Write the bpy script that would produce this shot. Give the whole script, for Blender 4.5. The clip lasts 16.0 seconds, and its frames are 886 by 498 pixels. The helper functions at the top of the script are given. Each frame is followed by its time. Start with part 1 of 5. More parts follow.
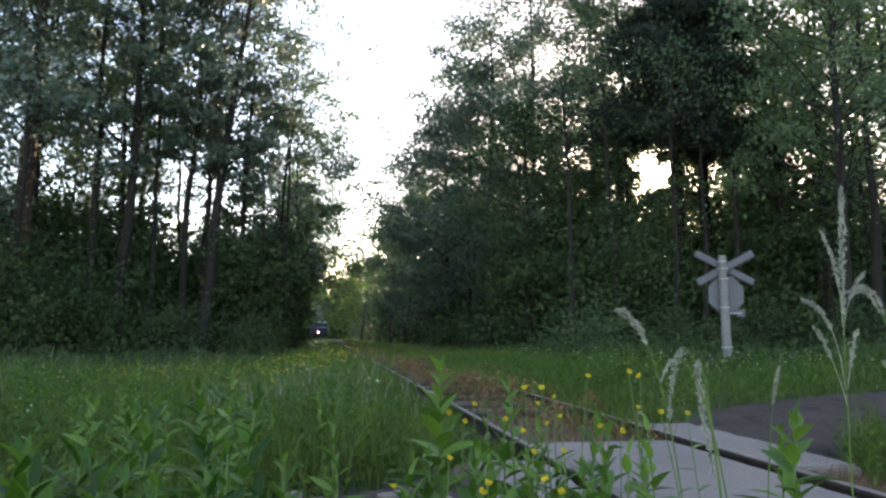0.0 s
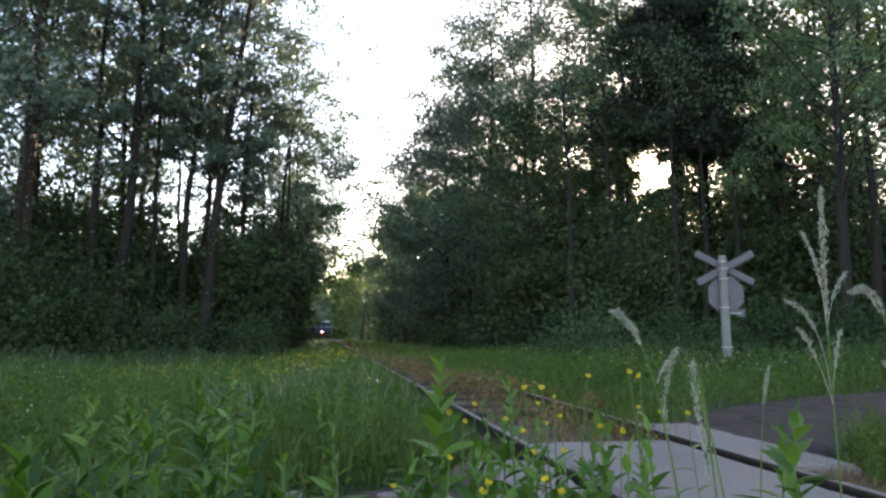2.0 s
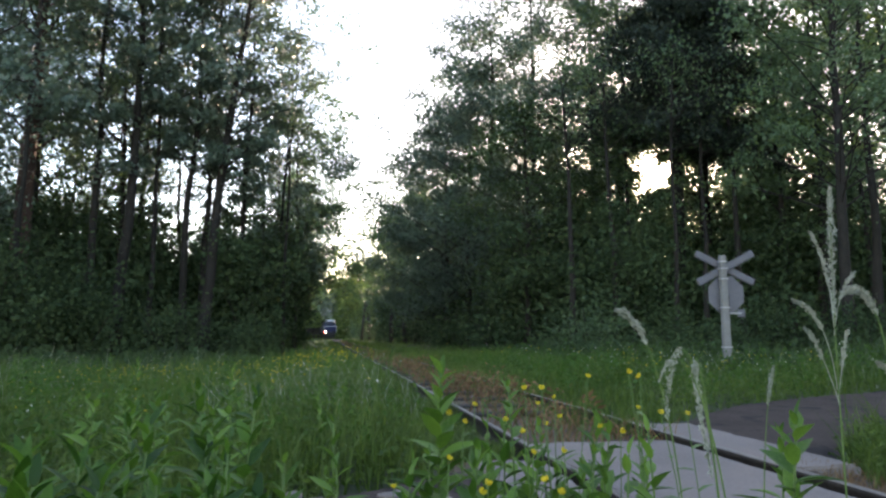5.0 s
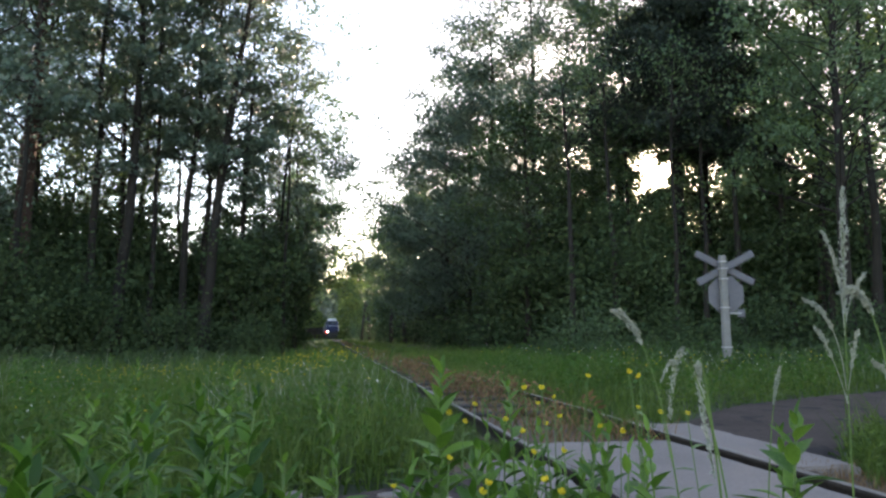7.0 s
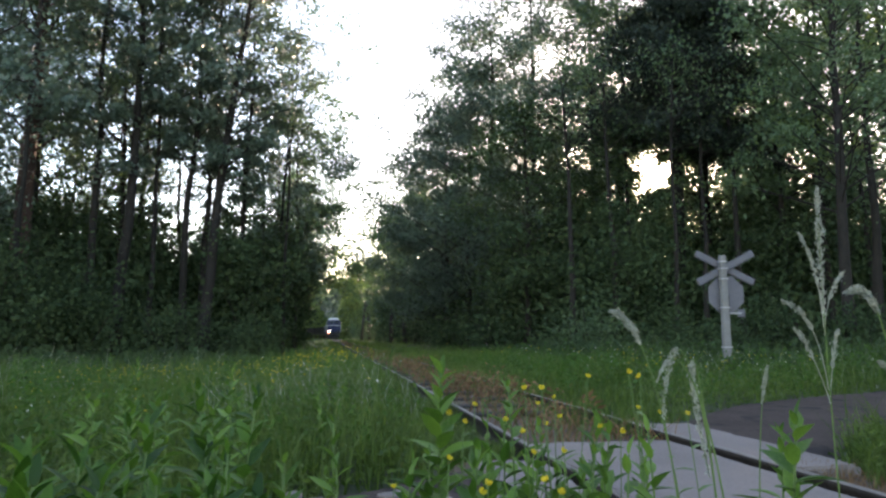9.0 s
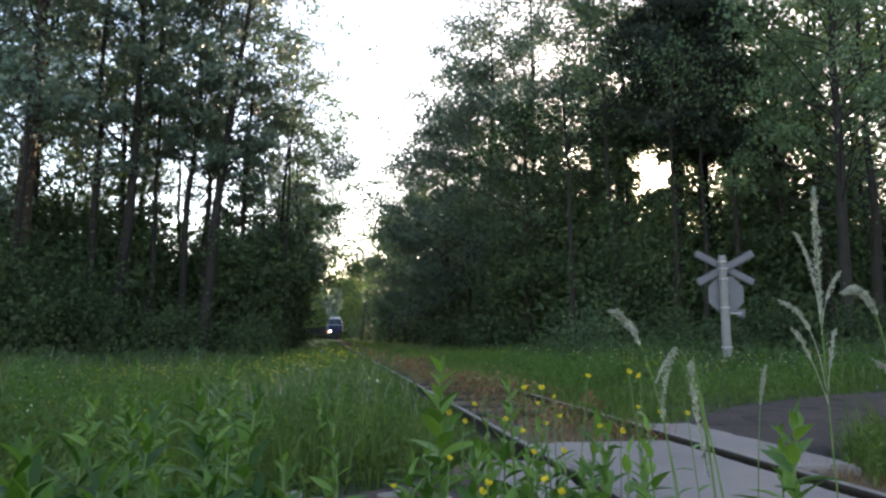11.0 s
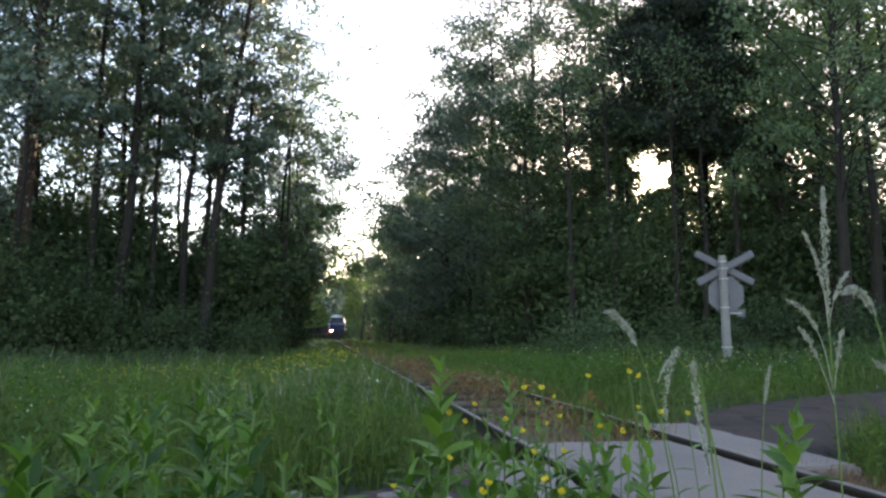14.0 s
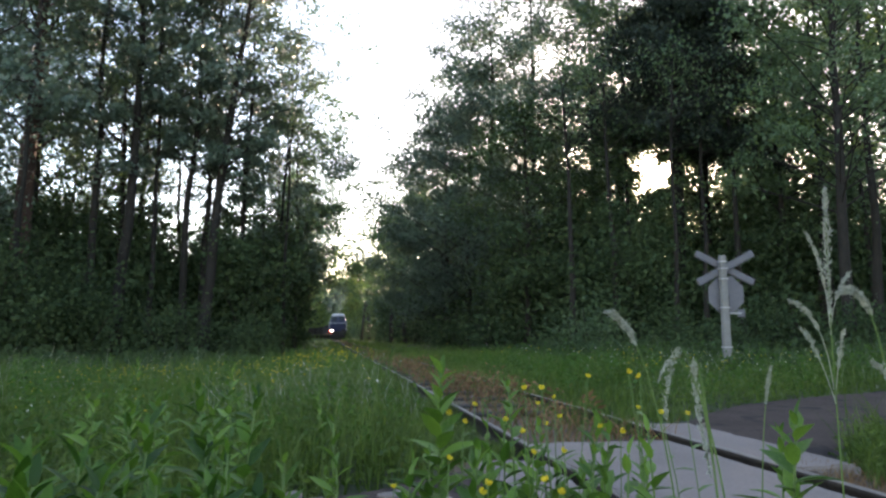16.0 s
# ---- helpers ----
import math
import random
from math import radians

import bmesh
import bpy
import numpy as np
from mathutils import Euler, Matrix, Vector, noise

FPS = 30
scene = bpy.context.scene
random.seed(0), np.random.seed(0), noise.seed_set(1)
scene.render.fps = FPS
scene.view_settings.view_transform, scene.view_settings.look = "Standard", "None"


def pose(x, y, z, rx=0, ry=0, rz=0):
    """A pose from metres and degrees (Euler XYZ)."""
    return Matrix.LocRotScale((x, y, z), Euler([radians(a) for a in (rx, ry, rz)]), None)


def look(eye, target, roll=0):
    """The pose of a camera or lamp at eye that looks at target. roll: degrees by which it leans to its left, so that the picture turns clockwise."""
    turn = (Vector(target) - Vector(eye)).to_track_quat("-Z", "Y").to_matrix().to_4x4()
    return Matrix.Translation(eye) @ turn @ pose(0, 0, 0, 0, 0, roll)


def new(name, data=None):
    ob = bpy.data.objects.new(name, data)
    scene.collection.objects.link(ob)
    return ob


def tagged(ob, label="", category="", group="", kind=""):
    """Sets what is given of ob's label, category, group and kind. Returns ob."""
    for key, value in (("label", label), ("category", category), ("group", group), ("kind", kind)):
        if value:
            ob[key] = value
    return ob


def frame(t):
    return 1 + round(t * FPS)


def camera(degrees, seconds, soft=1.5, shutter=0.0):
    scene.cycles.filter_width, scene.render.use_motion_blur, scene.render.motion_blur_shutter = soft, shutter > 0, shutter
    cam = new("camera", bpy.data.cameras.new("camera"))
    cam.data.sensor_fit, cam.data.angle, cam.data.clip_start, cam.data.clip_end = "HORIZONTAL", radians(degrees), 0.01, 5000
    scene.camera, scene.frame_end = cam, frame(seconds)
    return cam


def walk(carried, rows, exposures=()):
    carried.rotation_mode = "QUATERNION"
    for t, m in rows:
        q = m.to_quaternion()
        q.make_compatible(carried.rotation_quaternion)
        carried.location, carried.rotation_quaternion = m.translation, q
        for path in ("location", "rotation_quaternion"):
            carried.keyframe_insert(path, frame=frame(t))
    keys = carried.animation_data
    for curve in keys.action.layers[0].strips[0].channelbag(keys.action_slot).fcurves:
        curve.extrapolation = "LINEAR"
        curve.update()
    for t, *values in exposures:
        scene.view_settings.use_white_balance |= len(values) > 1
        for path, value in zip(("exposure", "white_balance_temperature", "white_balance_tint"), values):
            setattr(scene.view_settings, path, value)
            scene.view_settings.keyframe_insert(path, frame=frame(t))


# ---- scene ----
# A low camera on a still stand beside a narrow-gauge level crossing in a wood.
SUN_AZ, SUN_EL, GAP_EL = radians(17.8), radians(11.5), radians(13.0)
cam = camera(66, 16.0, soft=2.5)
EYE = Vector((0, 0, 0.54))
walk(cam, [(0, pose(0, 0, 0.54, 97.22, 0, 0)), (16, pose(0, 0, 0.54, 97.22, 0, 0))],
     exposures=[(0, 2.68, 6950, 22), (16, 2.68, 6950, 22)])

# ---- light ----
world = bpy.data.worlds.new("sky")
scene.world = world
world.use_nodes = True
wt = world.node_tree
sky = wt.nodes.new("ShaderNodeTexSky")
sky.sky_type, sky.sun_disc = "NISHITA", False
sky.sun_elevation, sky.sun_rotation = SUN_EL, SUN_AZ
sky.air_density, sky.dust_density, sky.ozone_density = 1.0, 0.6, 1.0
wt.links.new(sky.outputs[0], wt.nodes["Background"].inputs[0])
wt.nodes["Background"].inputs[1].default_value = 0.12

sun_data = bpy.data.lights.new("sun", "SUN")
sun_data.energy, sun_data.angle, sun_data.color = 2.8, radians(0.5), (1.0, 0.82, 0.6)
sun = new("sun", sun_data)
SUN_WAY = Vector((math.sin(SUN_AZ) * math.cos(SUN_EL), math.cos(SUN_AZ) * math.cos(SUN_EL), math.sin(SUN_EL)))
sun.matrix_world = look(SUN_WAY * 200, (0, 0, 0))
GAP_WAY = Vector((math.sin(SUN_AZ) * math.cos(GAP_EL), math.cos(SUN_AZ) * math.cos(GAP_EL), math.sin(GAP_EL)))


# ---- materials ----
def material(name, dark, light, rough=0.8, scale=8.0, fine=60.0, bump=0.2, metal=0.0, island=0.0, thing=0.0,
             translucent=0.0, glow=None, spec=0.3, stain=None):
    """A surface whose colour wanders between two tones at two scales, with a fine relief."""
    m = bpy.data.materials.new(name)
    m.use_nodes = True
    t = m.node_tree
    b = t.nodes["Principled BSDF"]
    b.inputs["Roughness"].default_value = rough
    b.inputs["Metallic"].default_value = metal
    b.inputs["Specular IOR Level"].default_value = spec
    co = t.nodes.new("ShaderNodeTexCoord")
    n1, n2 = t.nodes.new("ShaderNodeTexNoise"), t.nodes.new("ShaderNodeTexNoise")
    for n, s in ((n1, scale), (n2, fine)):
        n.inputs["Scale"].default_value, n.inputs["Detail"].default_value = s, 5
        t.links.new(co.outputs["Object"], n.inputs["Vector"])
    mixf = t.nodes.new("ShaderNodeMath")
    mixf.operation = "MULTIPLY_ADD"
    mixf.inputs[1].default_value = 0.5
    half = t.nodes.new("ShaderNodeMath")
    half.operation = "MULTIPLY"
    half.inputs[1].default_value = 0.5
    t.links.new(n2.outputs[0], half.inputs[0])
    t.links.new(n1.outputs[0], mixf.inputs[0])
    t.links.new(half.outputs[0], mixf.inputs[2])
    last = mixf.outputs[0]
    for amount, node, out in ((island, "ShaderNodeNewGeometry", "Random Per Island"), (thing, "ShaderNodeObjectInfo", "Random")):
        if amount:
            g = t.nodes.new(node)
            a = t.nodes.new("ShaderNodeMapRange")
            a.inputs["To Min"].default_value, a.inputs["To Max"].default_value = -amount, amount
            t.links.new(g.outputs[out], a.inputs["Value"])
            add = t.nodes.new("ShaderNodeMath")
            t.links.new(last, add.inputs[0])
            t.links.new(a.outputs[0], add.inputs[1])
            last = add.outputs[0]
    ramp = t.nodes.new("ShaderNodeValToRGB")
    e = ramp.color_ramp.elements
    e[0].position, e[0].color = 0.3, (*dark, 1)
    e[1].position, e[1].color = 0.7, (*light, 1)
    t.links.new(last, ramp.inputs[0])
    colour = ramp.outputs[0]
    if stain:
        n3 = t.nodes.new("ShaderNodeTexNoise")
        n3.inputs["Scale"].default_value, n3.inputs["Detail"].default_value = stain[1], 8
        t.links.new(co.outputs["Object"], n3.inputs["Vector"])
        r3 = t.nodes.new("ShaderNodeValToRGB")
        r3.color_ramp.elements[0].position, r3.color_ramp.elements[1].position = stain[2], stain[2] + 0.08
        t.links.new(n3.outputs[0], r3.inputs[0])
        mx = t.nodes.new("ShaderNodeMix")
        mx.data_type = "RGBA"
        t.links.new(r3.outputs[0], mx.inputs[0])
        t.links.new(colour, mx.inputs[6])
        mx.inputs[7].default_value = (*stain[0], 1)
        colour = mx.outputs[2]
    t.links.new(colour, b.inputs["Base Color"])
    if bump:
        bp = t.nodes.new("ShaderNodeBump")
        bp.inputs["Strength"].default_value, bp.inputs["Distance"].default_value = bump, 0.01
        t.links.new(n2.outputs[0], bp.inputs["Height"])
        t.links.new(bp.outputs[0], b.inputs["Normal"])
    if glow:
        b.inputs["Emission Color"].default_value, b.inputs["Emission Strength"].default_value = (*glow[0], 1), glow[1]
    if translucent:
        tr = t.nodes.new("ShaderNodeBsdfTranslucent")
        t.links.new(colour, tr.inputs[0])
        ms = t.nodes.new("ShaderNodeMixShader")
        ms.inputs[0].default_value = translucent
        t.links.new(b.outputs[0], ms.inputs[1])
        t.links.new(tr.outputs[0], ms.inputs[2])
        t.links.new(ms.outputs[0], t.nodes["Material Output"].inputs[0])
    return m


LEAF = material("leaf_green", (0.056, 0.108, 0.048), (0.125, 0.195, 0.082), 0.5, 0.7, 4, 0, island=0.16, thing=0.06, spec=0.5, translucent=0.4)
# Blue-green leaves, greyed and lightened with the haze veil over the crowns.
LEAF_HAZY = material("leaf_hazy_blue_green", (0.065, 0.11, 0.078), (0.13, 0.185, 0.125), 0.45, 0.7, 4, 0, island=0.16, thing=0.06, spec=0.5, translucent=0.35)
# Darker copy of the leaf green; shade under the trees is in its colour.
LEAF_SHADE = material("leaf_shade", (0.034, 0.066, 0.028), (0.08, 0.122, 0.048), 0.65, 0.7, 4, 0, island=0.16, thing=0.06, spec=0.2, translucent=0.3)
LEAF_LIME = material("leaf_lime", (0.07, 0.12, 0.028), (0.17, 0.24, 0.06), 0.5, 0.5, 4, 0, island=0.2, thing=0.06, spec=0.5, translucent=0.5)
NEEDLE = material("needle", (0.014, 0.026, 0.017), (0.034, 0.05, 0.029), 0.6, 0.8, 5, 0, island=0.16, translucent=0.15)
BARK = material("bark", (0.012, 0.0105, 0.009), (0.038, 0.033, 0.028), 0.9, 3, 30, 0.8)
BARK_PINE = material("pine_bark", (0.04, 0.025, 0.02), (0.10, 0.062, 0.05), 0.9, 2, 22, 0.8)
BARK_BIRCH = material("birch_bark", (0.25, 0.24, 0.22), (0.5, 0.49, 0.46), 0.8, 3, 20, 0.4, stain=((0.04, 0.035, 0.03), 5, 0.58))
GRASS = material("grass_blade", (0.036, 0.076, 0.0105), (0.122, 0.183, 0.033), 0.5, 0.4, 3, 0, island=0.17, translucent=0.35)
GRASS_DRY = material("dry_grass", (0.128, 0.0723, 0.0357), (0.289, 0.17, 0.085), 0.8, 0.8, 5, 0, island=0.2, translucent=0.25)
SEED = material("seed_head", (0.25, 0.26, 0.2), (0.43, 0.44, 0.37), 0.7, 20, 120, 0, island=0.15, translucent=0.3)
WEED = material("weed_leaf", (0.045, 0.115, 0.012), (0.135, 0.25, 0.034), 0.5, 6, 40, 0.15, island=0.1, thing=0.3, translucent=0.4, spec=0.4)
WEED_DARK = material("dark_weed_leaf", (0.017, 0.06, 0.005), (0.078, 0.175, 0.019), 0.5, 6, 40, 0.15, island=0.1, thing=0.35, translucent=0.45, spec=0.35)
STEM = material("stem", (0.05, 0.105, 0.024), (0.125, 0.19, 0.05), 0.6, 10, 60, 0, island=0.1)
PETAL = material("yellow_petal", (0.5, 0.38, 0.015), (0.66, 0.53, 0.035), 0.4, 10, 60, 0, island=0.1, translucent=0.3)
PETAL_WHITE = material("white_petal", (0.48, 0.496, 0.44), (0.64, 0.64, 0.6), 0.5, 10, 60, 0, island=0.1, translucent=0.3)
SOIL = material("soil", (0.024, 0.036, 0.0136), (0.056, 0.068, 0.028), 0.95, 0.5, 9, 0.8)
BALLAST = material("old_ballast", (0.0723, 0.051, 0.0357), (0.178, 0.123, 0.0808), 0.95, 1.5, 45, 1.0)
ASPHALT = material("worn_asphalt", (0.042, 0.03, 0.024), (0.092, 0.067, 0.055), 0.9, 2.5, 45, 0.9, spec=0.12, stain=((0.034, 0.028, 0.025), 3.5, 0.56))
CONCRETE = material("pale_concrete", (0.178, 0.145, 0.124), (0.276, 0.23, 0.2), 0.9, 1.6, 70, 0.5, thing=0.06, spec=0.12, stain=((0.14, 0.13, 0.12), 3.2, 0.66))
POST = material("weathered_post", (0.134, 0.134, 0.134), (0.252, 0.252, 0.244), 0.8, 4, 50, 0.4, stain=((0.17, 0.15, 0.13), 7, 0.62))
SIGN = material("grey_sign_back", (0.113, 0.113, 0.13), (0.168, 0.168, 0.185), 0.6, 4, 40, 0.1, stain=((0.2, 0.18, 0.17), 9, 0.66))
ZINC = material("galvanised_steel", (0.3, 0.3, 0.31), (0.5, 0.5, 0.52), 0.45, 8, 60, 0.1, metal=0.8)
RUST = material("rusted_iron", (0.08, 0.04, 0.022), (0.2, 0.10, 0.06), 0.8, 6, 70, 0.5, metal=0.2)
RAIL = material("rail_steel", (0.018, 0.014, 0.012), (0.05, 0.038, 0.03), 0.7, 5, 70, 0.4, metal=0.4)
RAIL_TOP = material("polished_rail", (0.13, 0.11, 0.095), (0.26, 0.23, 0.2), 0.55, 6, 80, 0.2, metal=0.6)
TIMBER = material("tarred_timber", (0.018, 0.015, 0.012), (0.06, 0.05, 0.04), 0.85, 3, 40, 0.6)
BLUE = material("blue_paint", (0.004, 0.009, 0.045), (0.008, 0.017, 0.07), 0.35, 2, 20, 0.05, spec=0.5)
WHITE = material("cream_paint", (0.527, 0.527, 0.493), (0.663, 0.663, 0.629), 0.45, 2, 20, 0.05, spec=0.5)
BROWN = material("brown_paint", (0.010, 0.008, 0.008), (0.028, 0.02, 0.017), 0.85, 2, 20, 0.1)
BLACK = material("sooty_steel", (0.012, 0.012, 0.012), (0.04, 0.038, 0.036), 0.6, 3, 30, 0.2)
GLASS = material("dark_window_glass", (0.01, 0.012, 0.014), (0.02, 0.022, 0.025), 0.12, 2, 10, 0, spec=0.3)
LAMP = material("lit_headlight", (0.9, 0.85, 0.75), (0.9, 0.88, 0.8), 0.3, 2, 10, 0, glow=((1.0, 0.84, 0.72), 4.5))
HALO_RED = material("glowing_red_halo", (0.6, 0.05, 0.03), (0.7, 0.06, 0.04), 0.3, 2, 10, 0, glow=((1.0, 0.06, 0.03), 1.2))

# ---- geometry helpers ----
class Geo:
    """Collects vertices and faces as arrays."""

    def __init__(self):
        self.v, self.f, self.n = [], [], 0

    def add(self, v, f):
        v = np.asarray(v, float).reshape(-1, 3)
        self.v.append(v)
        self.f.append(np.asarray(f, int) + self.n)
        self.n += len(v)

    def mesh(self, name, *mats):
        me = bpy.data.meshes.new(name)
        v = np.concatenate(self.v)
        me.vertices.add(len(v))
        me.vertices.foreach_set("co", v.ravel())
        loops = np.concatenate([f.ravel() for f in self.f])
        sizes = np.concatenate([np.full(len(f), f.shape[1]) for f in self.f])
        me.loops.add(len(loops))
        me.loops.foreach_set("vertex_index", loops.astype(np.int32))
        me.polygons.add(len(sizes))
        me.polygons.foreach_set("loop_start", (np.cumsum(sizes) - sizes).astype(np.int32))
        for m in mats:
            me.materials.append(m)
        me.update(calc_edges=True)
        me.validate()
        return me

    def tube(self, pts, radii, sides=6, cap=True):
        pts = np.asarray(pts, float)
        k = len(pts)
        tang = np.gradient(pts, axis=0)
        tang /= np.linalg.norm(tang, axis=1, keepdims=True) + 1e-9
        ref = np.array([0, 0, 1.0]) if abs(tang[0][2]) < 0.8 else np.array([1.0, 0, 0])
        a = np.cross(tang, ref)
        a /= np.linalg.norm(a, axis=1, keepdims=True) + 1e-9
        b = np.cross(tang, a)
        ang = np.arange(sides) * 2 * math.pi / sides
        ring = np.cos(ang)[None, :, None] * a[:, None] + np.sin(ang)[None, :, None] * b[:, None]
        v = pts[:, None] + ring * np.asarray(radii, float)[:, None, None]
        i = np.arange(k - 1)[:, None] * sides
        j = np.arange(sides)[None]
        f = np.stack([i + j, i + (j + 1) % sides, i + sides + (j + 1) % sides, i + sides + j], -1).reshape(-1, 4)
        self.add(v.reshape(-1, 3), f)
        if cap:
            self.f.append((np.arange(sides)[None, ::-1] + self.n - k * sides))
            self.f.append((np.arange(sides)[None] + self.n - sides))

    def leaves(self, c, length, width, rng, along=None, spread=1.0, fold=0.15):
        """Pointed leaves: four corners each, lightly folded."""
        n = len(c)
        a = rng.normal(size=(n, 3)) * spread
        if along is not None:
            a += along
        a /= np.linalg.norm(a, axis=1, keepdims=True) + 1e-9
        b = np.cross(a, rng.normal(size=(n, 3)))
        b /= np.linalg.norm(b, axis=1, keepdims=True) + 1e-9
        up = np.cross(a, b)
        L = (np.asarray(length) * rng.uniform(0.65, 1.3, n))[:, None]
        W = (np.asarray(width) * rng.uniform(0.7, 1.25, n))[:, None]
        v = np.stack([c, c + a * L * 0.45 + b * W * 0.5 + up * L * fold, c + a * L, c + a * L * 0.45 - b * W * 0.5 + up * L * fold], 1)
        self.add(v.reshape(-1, 3), np.arange(n * 4).reshape(n, 4))


def part(name, data, parent, label=""):
    ob = new(name, data)
    ob.parent = parent
    return tagged(ob, label)


def bm_mesh(name, bm, mat):
    me = bpy.data.meshes.new(name)
    bmesh.ops.recalc_face_normals(bm, faces=bm.faces)
    bm.to_mesh(me)
    bm.free()
    me.materials.append(mat)
    return me


def block(name, size, mat, at=(0, 0, 0), bevel=0.01, segs=2, taper=(1, 1), m=None):
    """A bevelled block centred at a place; taper narrows its top."""
    bm = bmesh.new()
    bmesh.ops.create_cube(bm, size=1)
    for v in bm.verts:
        k = (taper[0], taper[1]) if v.co.z > 0 else (1, 1)
        v.co = Vector((v.co.x * size[0] * k[0], v.co.y * size[1] * k[1], v.co.z * size[2]))
    if bevel:
        bmesh.ops.bevel(bm, geom=bm.edges[:], offset=bevel, segments=segs, affect="EDGES", profile=0.5)
    bmesh.ops.transform(bm, matrix=Matrix.Translation(at) @ (m or Matrix()), verts=bm.verts)
    return bm_mesh(name, bm, mat)


def cyl(name, r, depth, mat, at=(0, 0, 0), axis="z", sides=20, bevel=0.01, r2=None):
    bm = bmesh.new()
    bmesh.ops.create_cone(bm, cap_ends=True, segments=sides, radius1=r, radius2=r if r2 is None else r2, depth=depth)
    if bevel:
        bmesh.ops.bevel(bm, geom=[e for e in bm.edges if len(e.link_faces) == 2 and any(len(f.verts) > 4 for f in e.link_faces)],
                        offset=bevel, segments=2, affect="EDGES")
    turn = {"z": Matrix(), "x": Matrix.Rotation(radians(90), 4, "Y"), "y": Matrix.Rotation(radians(90), 4, "X")}[axis]
    bmesh.ops.transform(bm, matrix=Matrix.Translation(at) @ turn, verts=bm.verts)
    return bm_mesh(name, bm, mat)


# ---- the lie of the land ----
SLOPE = -0.170
X0 = 1.42
HEAD = math.atan(SLOPE)
TX, TY = math.sin(HEAD), math.cos(HEAD)
BEND, RADIUS = 87.0, 545.0
GAUGE = 0.86


TIGHT, TIGHT_RADIUS = 118.0, 150.0


def arc(x, y, heading, radius, length):
    """Where a bend to the left leads from a place and heading."""
    a = length / radius
    cx, cy = x - radius * math.cos(heading), y + radius * math.sin(heading)
    return cx + radius * math.cos(a - heading), cy + radius * math.sin(a - heading), heading - a


def track(s):
    """Centre of the track and its heading, s metres from beside the camera: straight, then a bend to the left that tightens."""
    if s <= BEND:
        return X0 + TX * s, TY * s, HEAD
    p = arc(X0 + TX * BEND, TY * BEND, HEAD, RADIUS, min(s, TIGHT) - BEND)
    return p if s <= TIGHT else arc(*p, TIGHT_RADIUS, s - TIGHT)


def smooth(a, b, x):
    t = np.clip((x - a) / (b - a), 0, 1)
    return t * t * (3 - 2 * t)


def lateral(x, y):
    """Distance to the right of the track's centre (left is negative)."""
    x, y = np.asarray(x, float), np.asarray(y, float)
    d = (x - X0) * TY - y * TX
    s = x * TX + y * TY
    over = np.clip(s - BEND, 0, 120)
    more = np.clip(s - TIGHT, 0, 90)
    return d + over ** 2 / (2 * RADIUS) + more ** 2 * (1 / TIGHT_RADIUS - 1 / RADIUS) / 2


ROAD_UP = [(-14, 1.0), (-6, 1.5), (-2.6, 1.95), (-0.6, 2.42), (-0.2, 2.72), (0.5, 3.5), (1.1, 4.25), (1.78, 4.94), (2.14, 5.54), (3.25, 6.5), (4.69, 7.34), (8, 8.7), (14, 10.4)]
ROAD_LOW = [(-14, -0.8), (-6, -0.2), (-2.6, 0.9), (-0.6, 1.5), (0.2, 1.75), (0.7, 1.9), (1.15, 2.25), (1.5, 2.7), (1.95, 3.4), (2.2, 3.8), (2.6, 4.3), (4.2, 5.3), (8, 6.7), (14, 8.2)]


def road_gap(x, y):
    """About 1 on the road and 0 away from it."""
    x, y = np.asarray(x, float), np.asarray(y, float)
    up = np.interp(x, [p[0] for p in ROAD_UP], [p[1] for p in ROAD_UP])
    lo = np.interp(x, [p[0] for p in ROAD_LOW], [p[1] for p in ROAD_LOW])
    return smooth(-0.25, 0.05, np.minimum(up - y, y - lo))


def ground_z(x, y):
    d = lateral(x, y)
    z = np.where(d < 0, -0.06 - 0.24 * smooth(0.9, 3.0, -d), -0.06 - 0.06 * smooth(0.9, 3.0, d))
    z = z * (1 - road_gap(x, y)) - 0.045 * road_gap(x, y)
    bumps = 0.03 * np.sin(x * 1.3 + 0.7 * y) * np.sin(y * 0.9 - 0.4 * x)
    return z + bumps * smooth(1.2, 3.5, np.abs(d)) * (1 - road_gap(x, y))


def sheet(name, xs, ys, zfun, mat):
    X, Y = np.meshgrid(xs, ys)
    Z = zfun(X, Y)
    nx, ny = len(xs), len(ys)
    i = (np.arange(ny - 1)[:, None] * nx + np.arange(nx - 1)[None]).ravel()
    g = Geo()
    g.add(np.stack([X, Y, Z], -1).reshape(-1, 3), np.stack([i, i + 1, i + nx + 1, i + nx], -1))
    return g.mesh(name, mat)


xs = np.concatenate([[-900, -300, -120, -70], np.arange(-40, -8, 1.0), np.arange(-8, 8, 0.2), np.arange(8, 41, 1.0), [70, 120, 300, 900]])
ys = np.concatenate([[-900, -300, -100, -40], np.arange(-15, 0, 1.0), np.arange(0, 16, 0.2), np.arange(16, 140, 1.5), [180, 300, 900]])
ground = tagged(new("ground", sheet("ground", xs, ys, lambda x, y: ground_z(x, y) - 0.02, SOIL)), "dark soil under meadow and woodland floor", "ground", kind="structure")


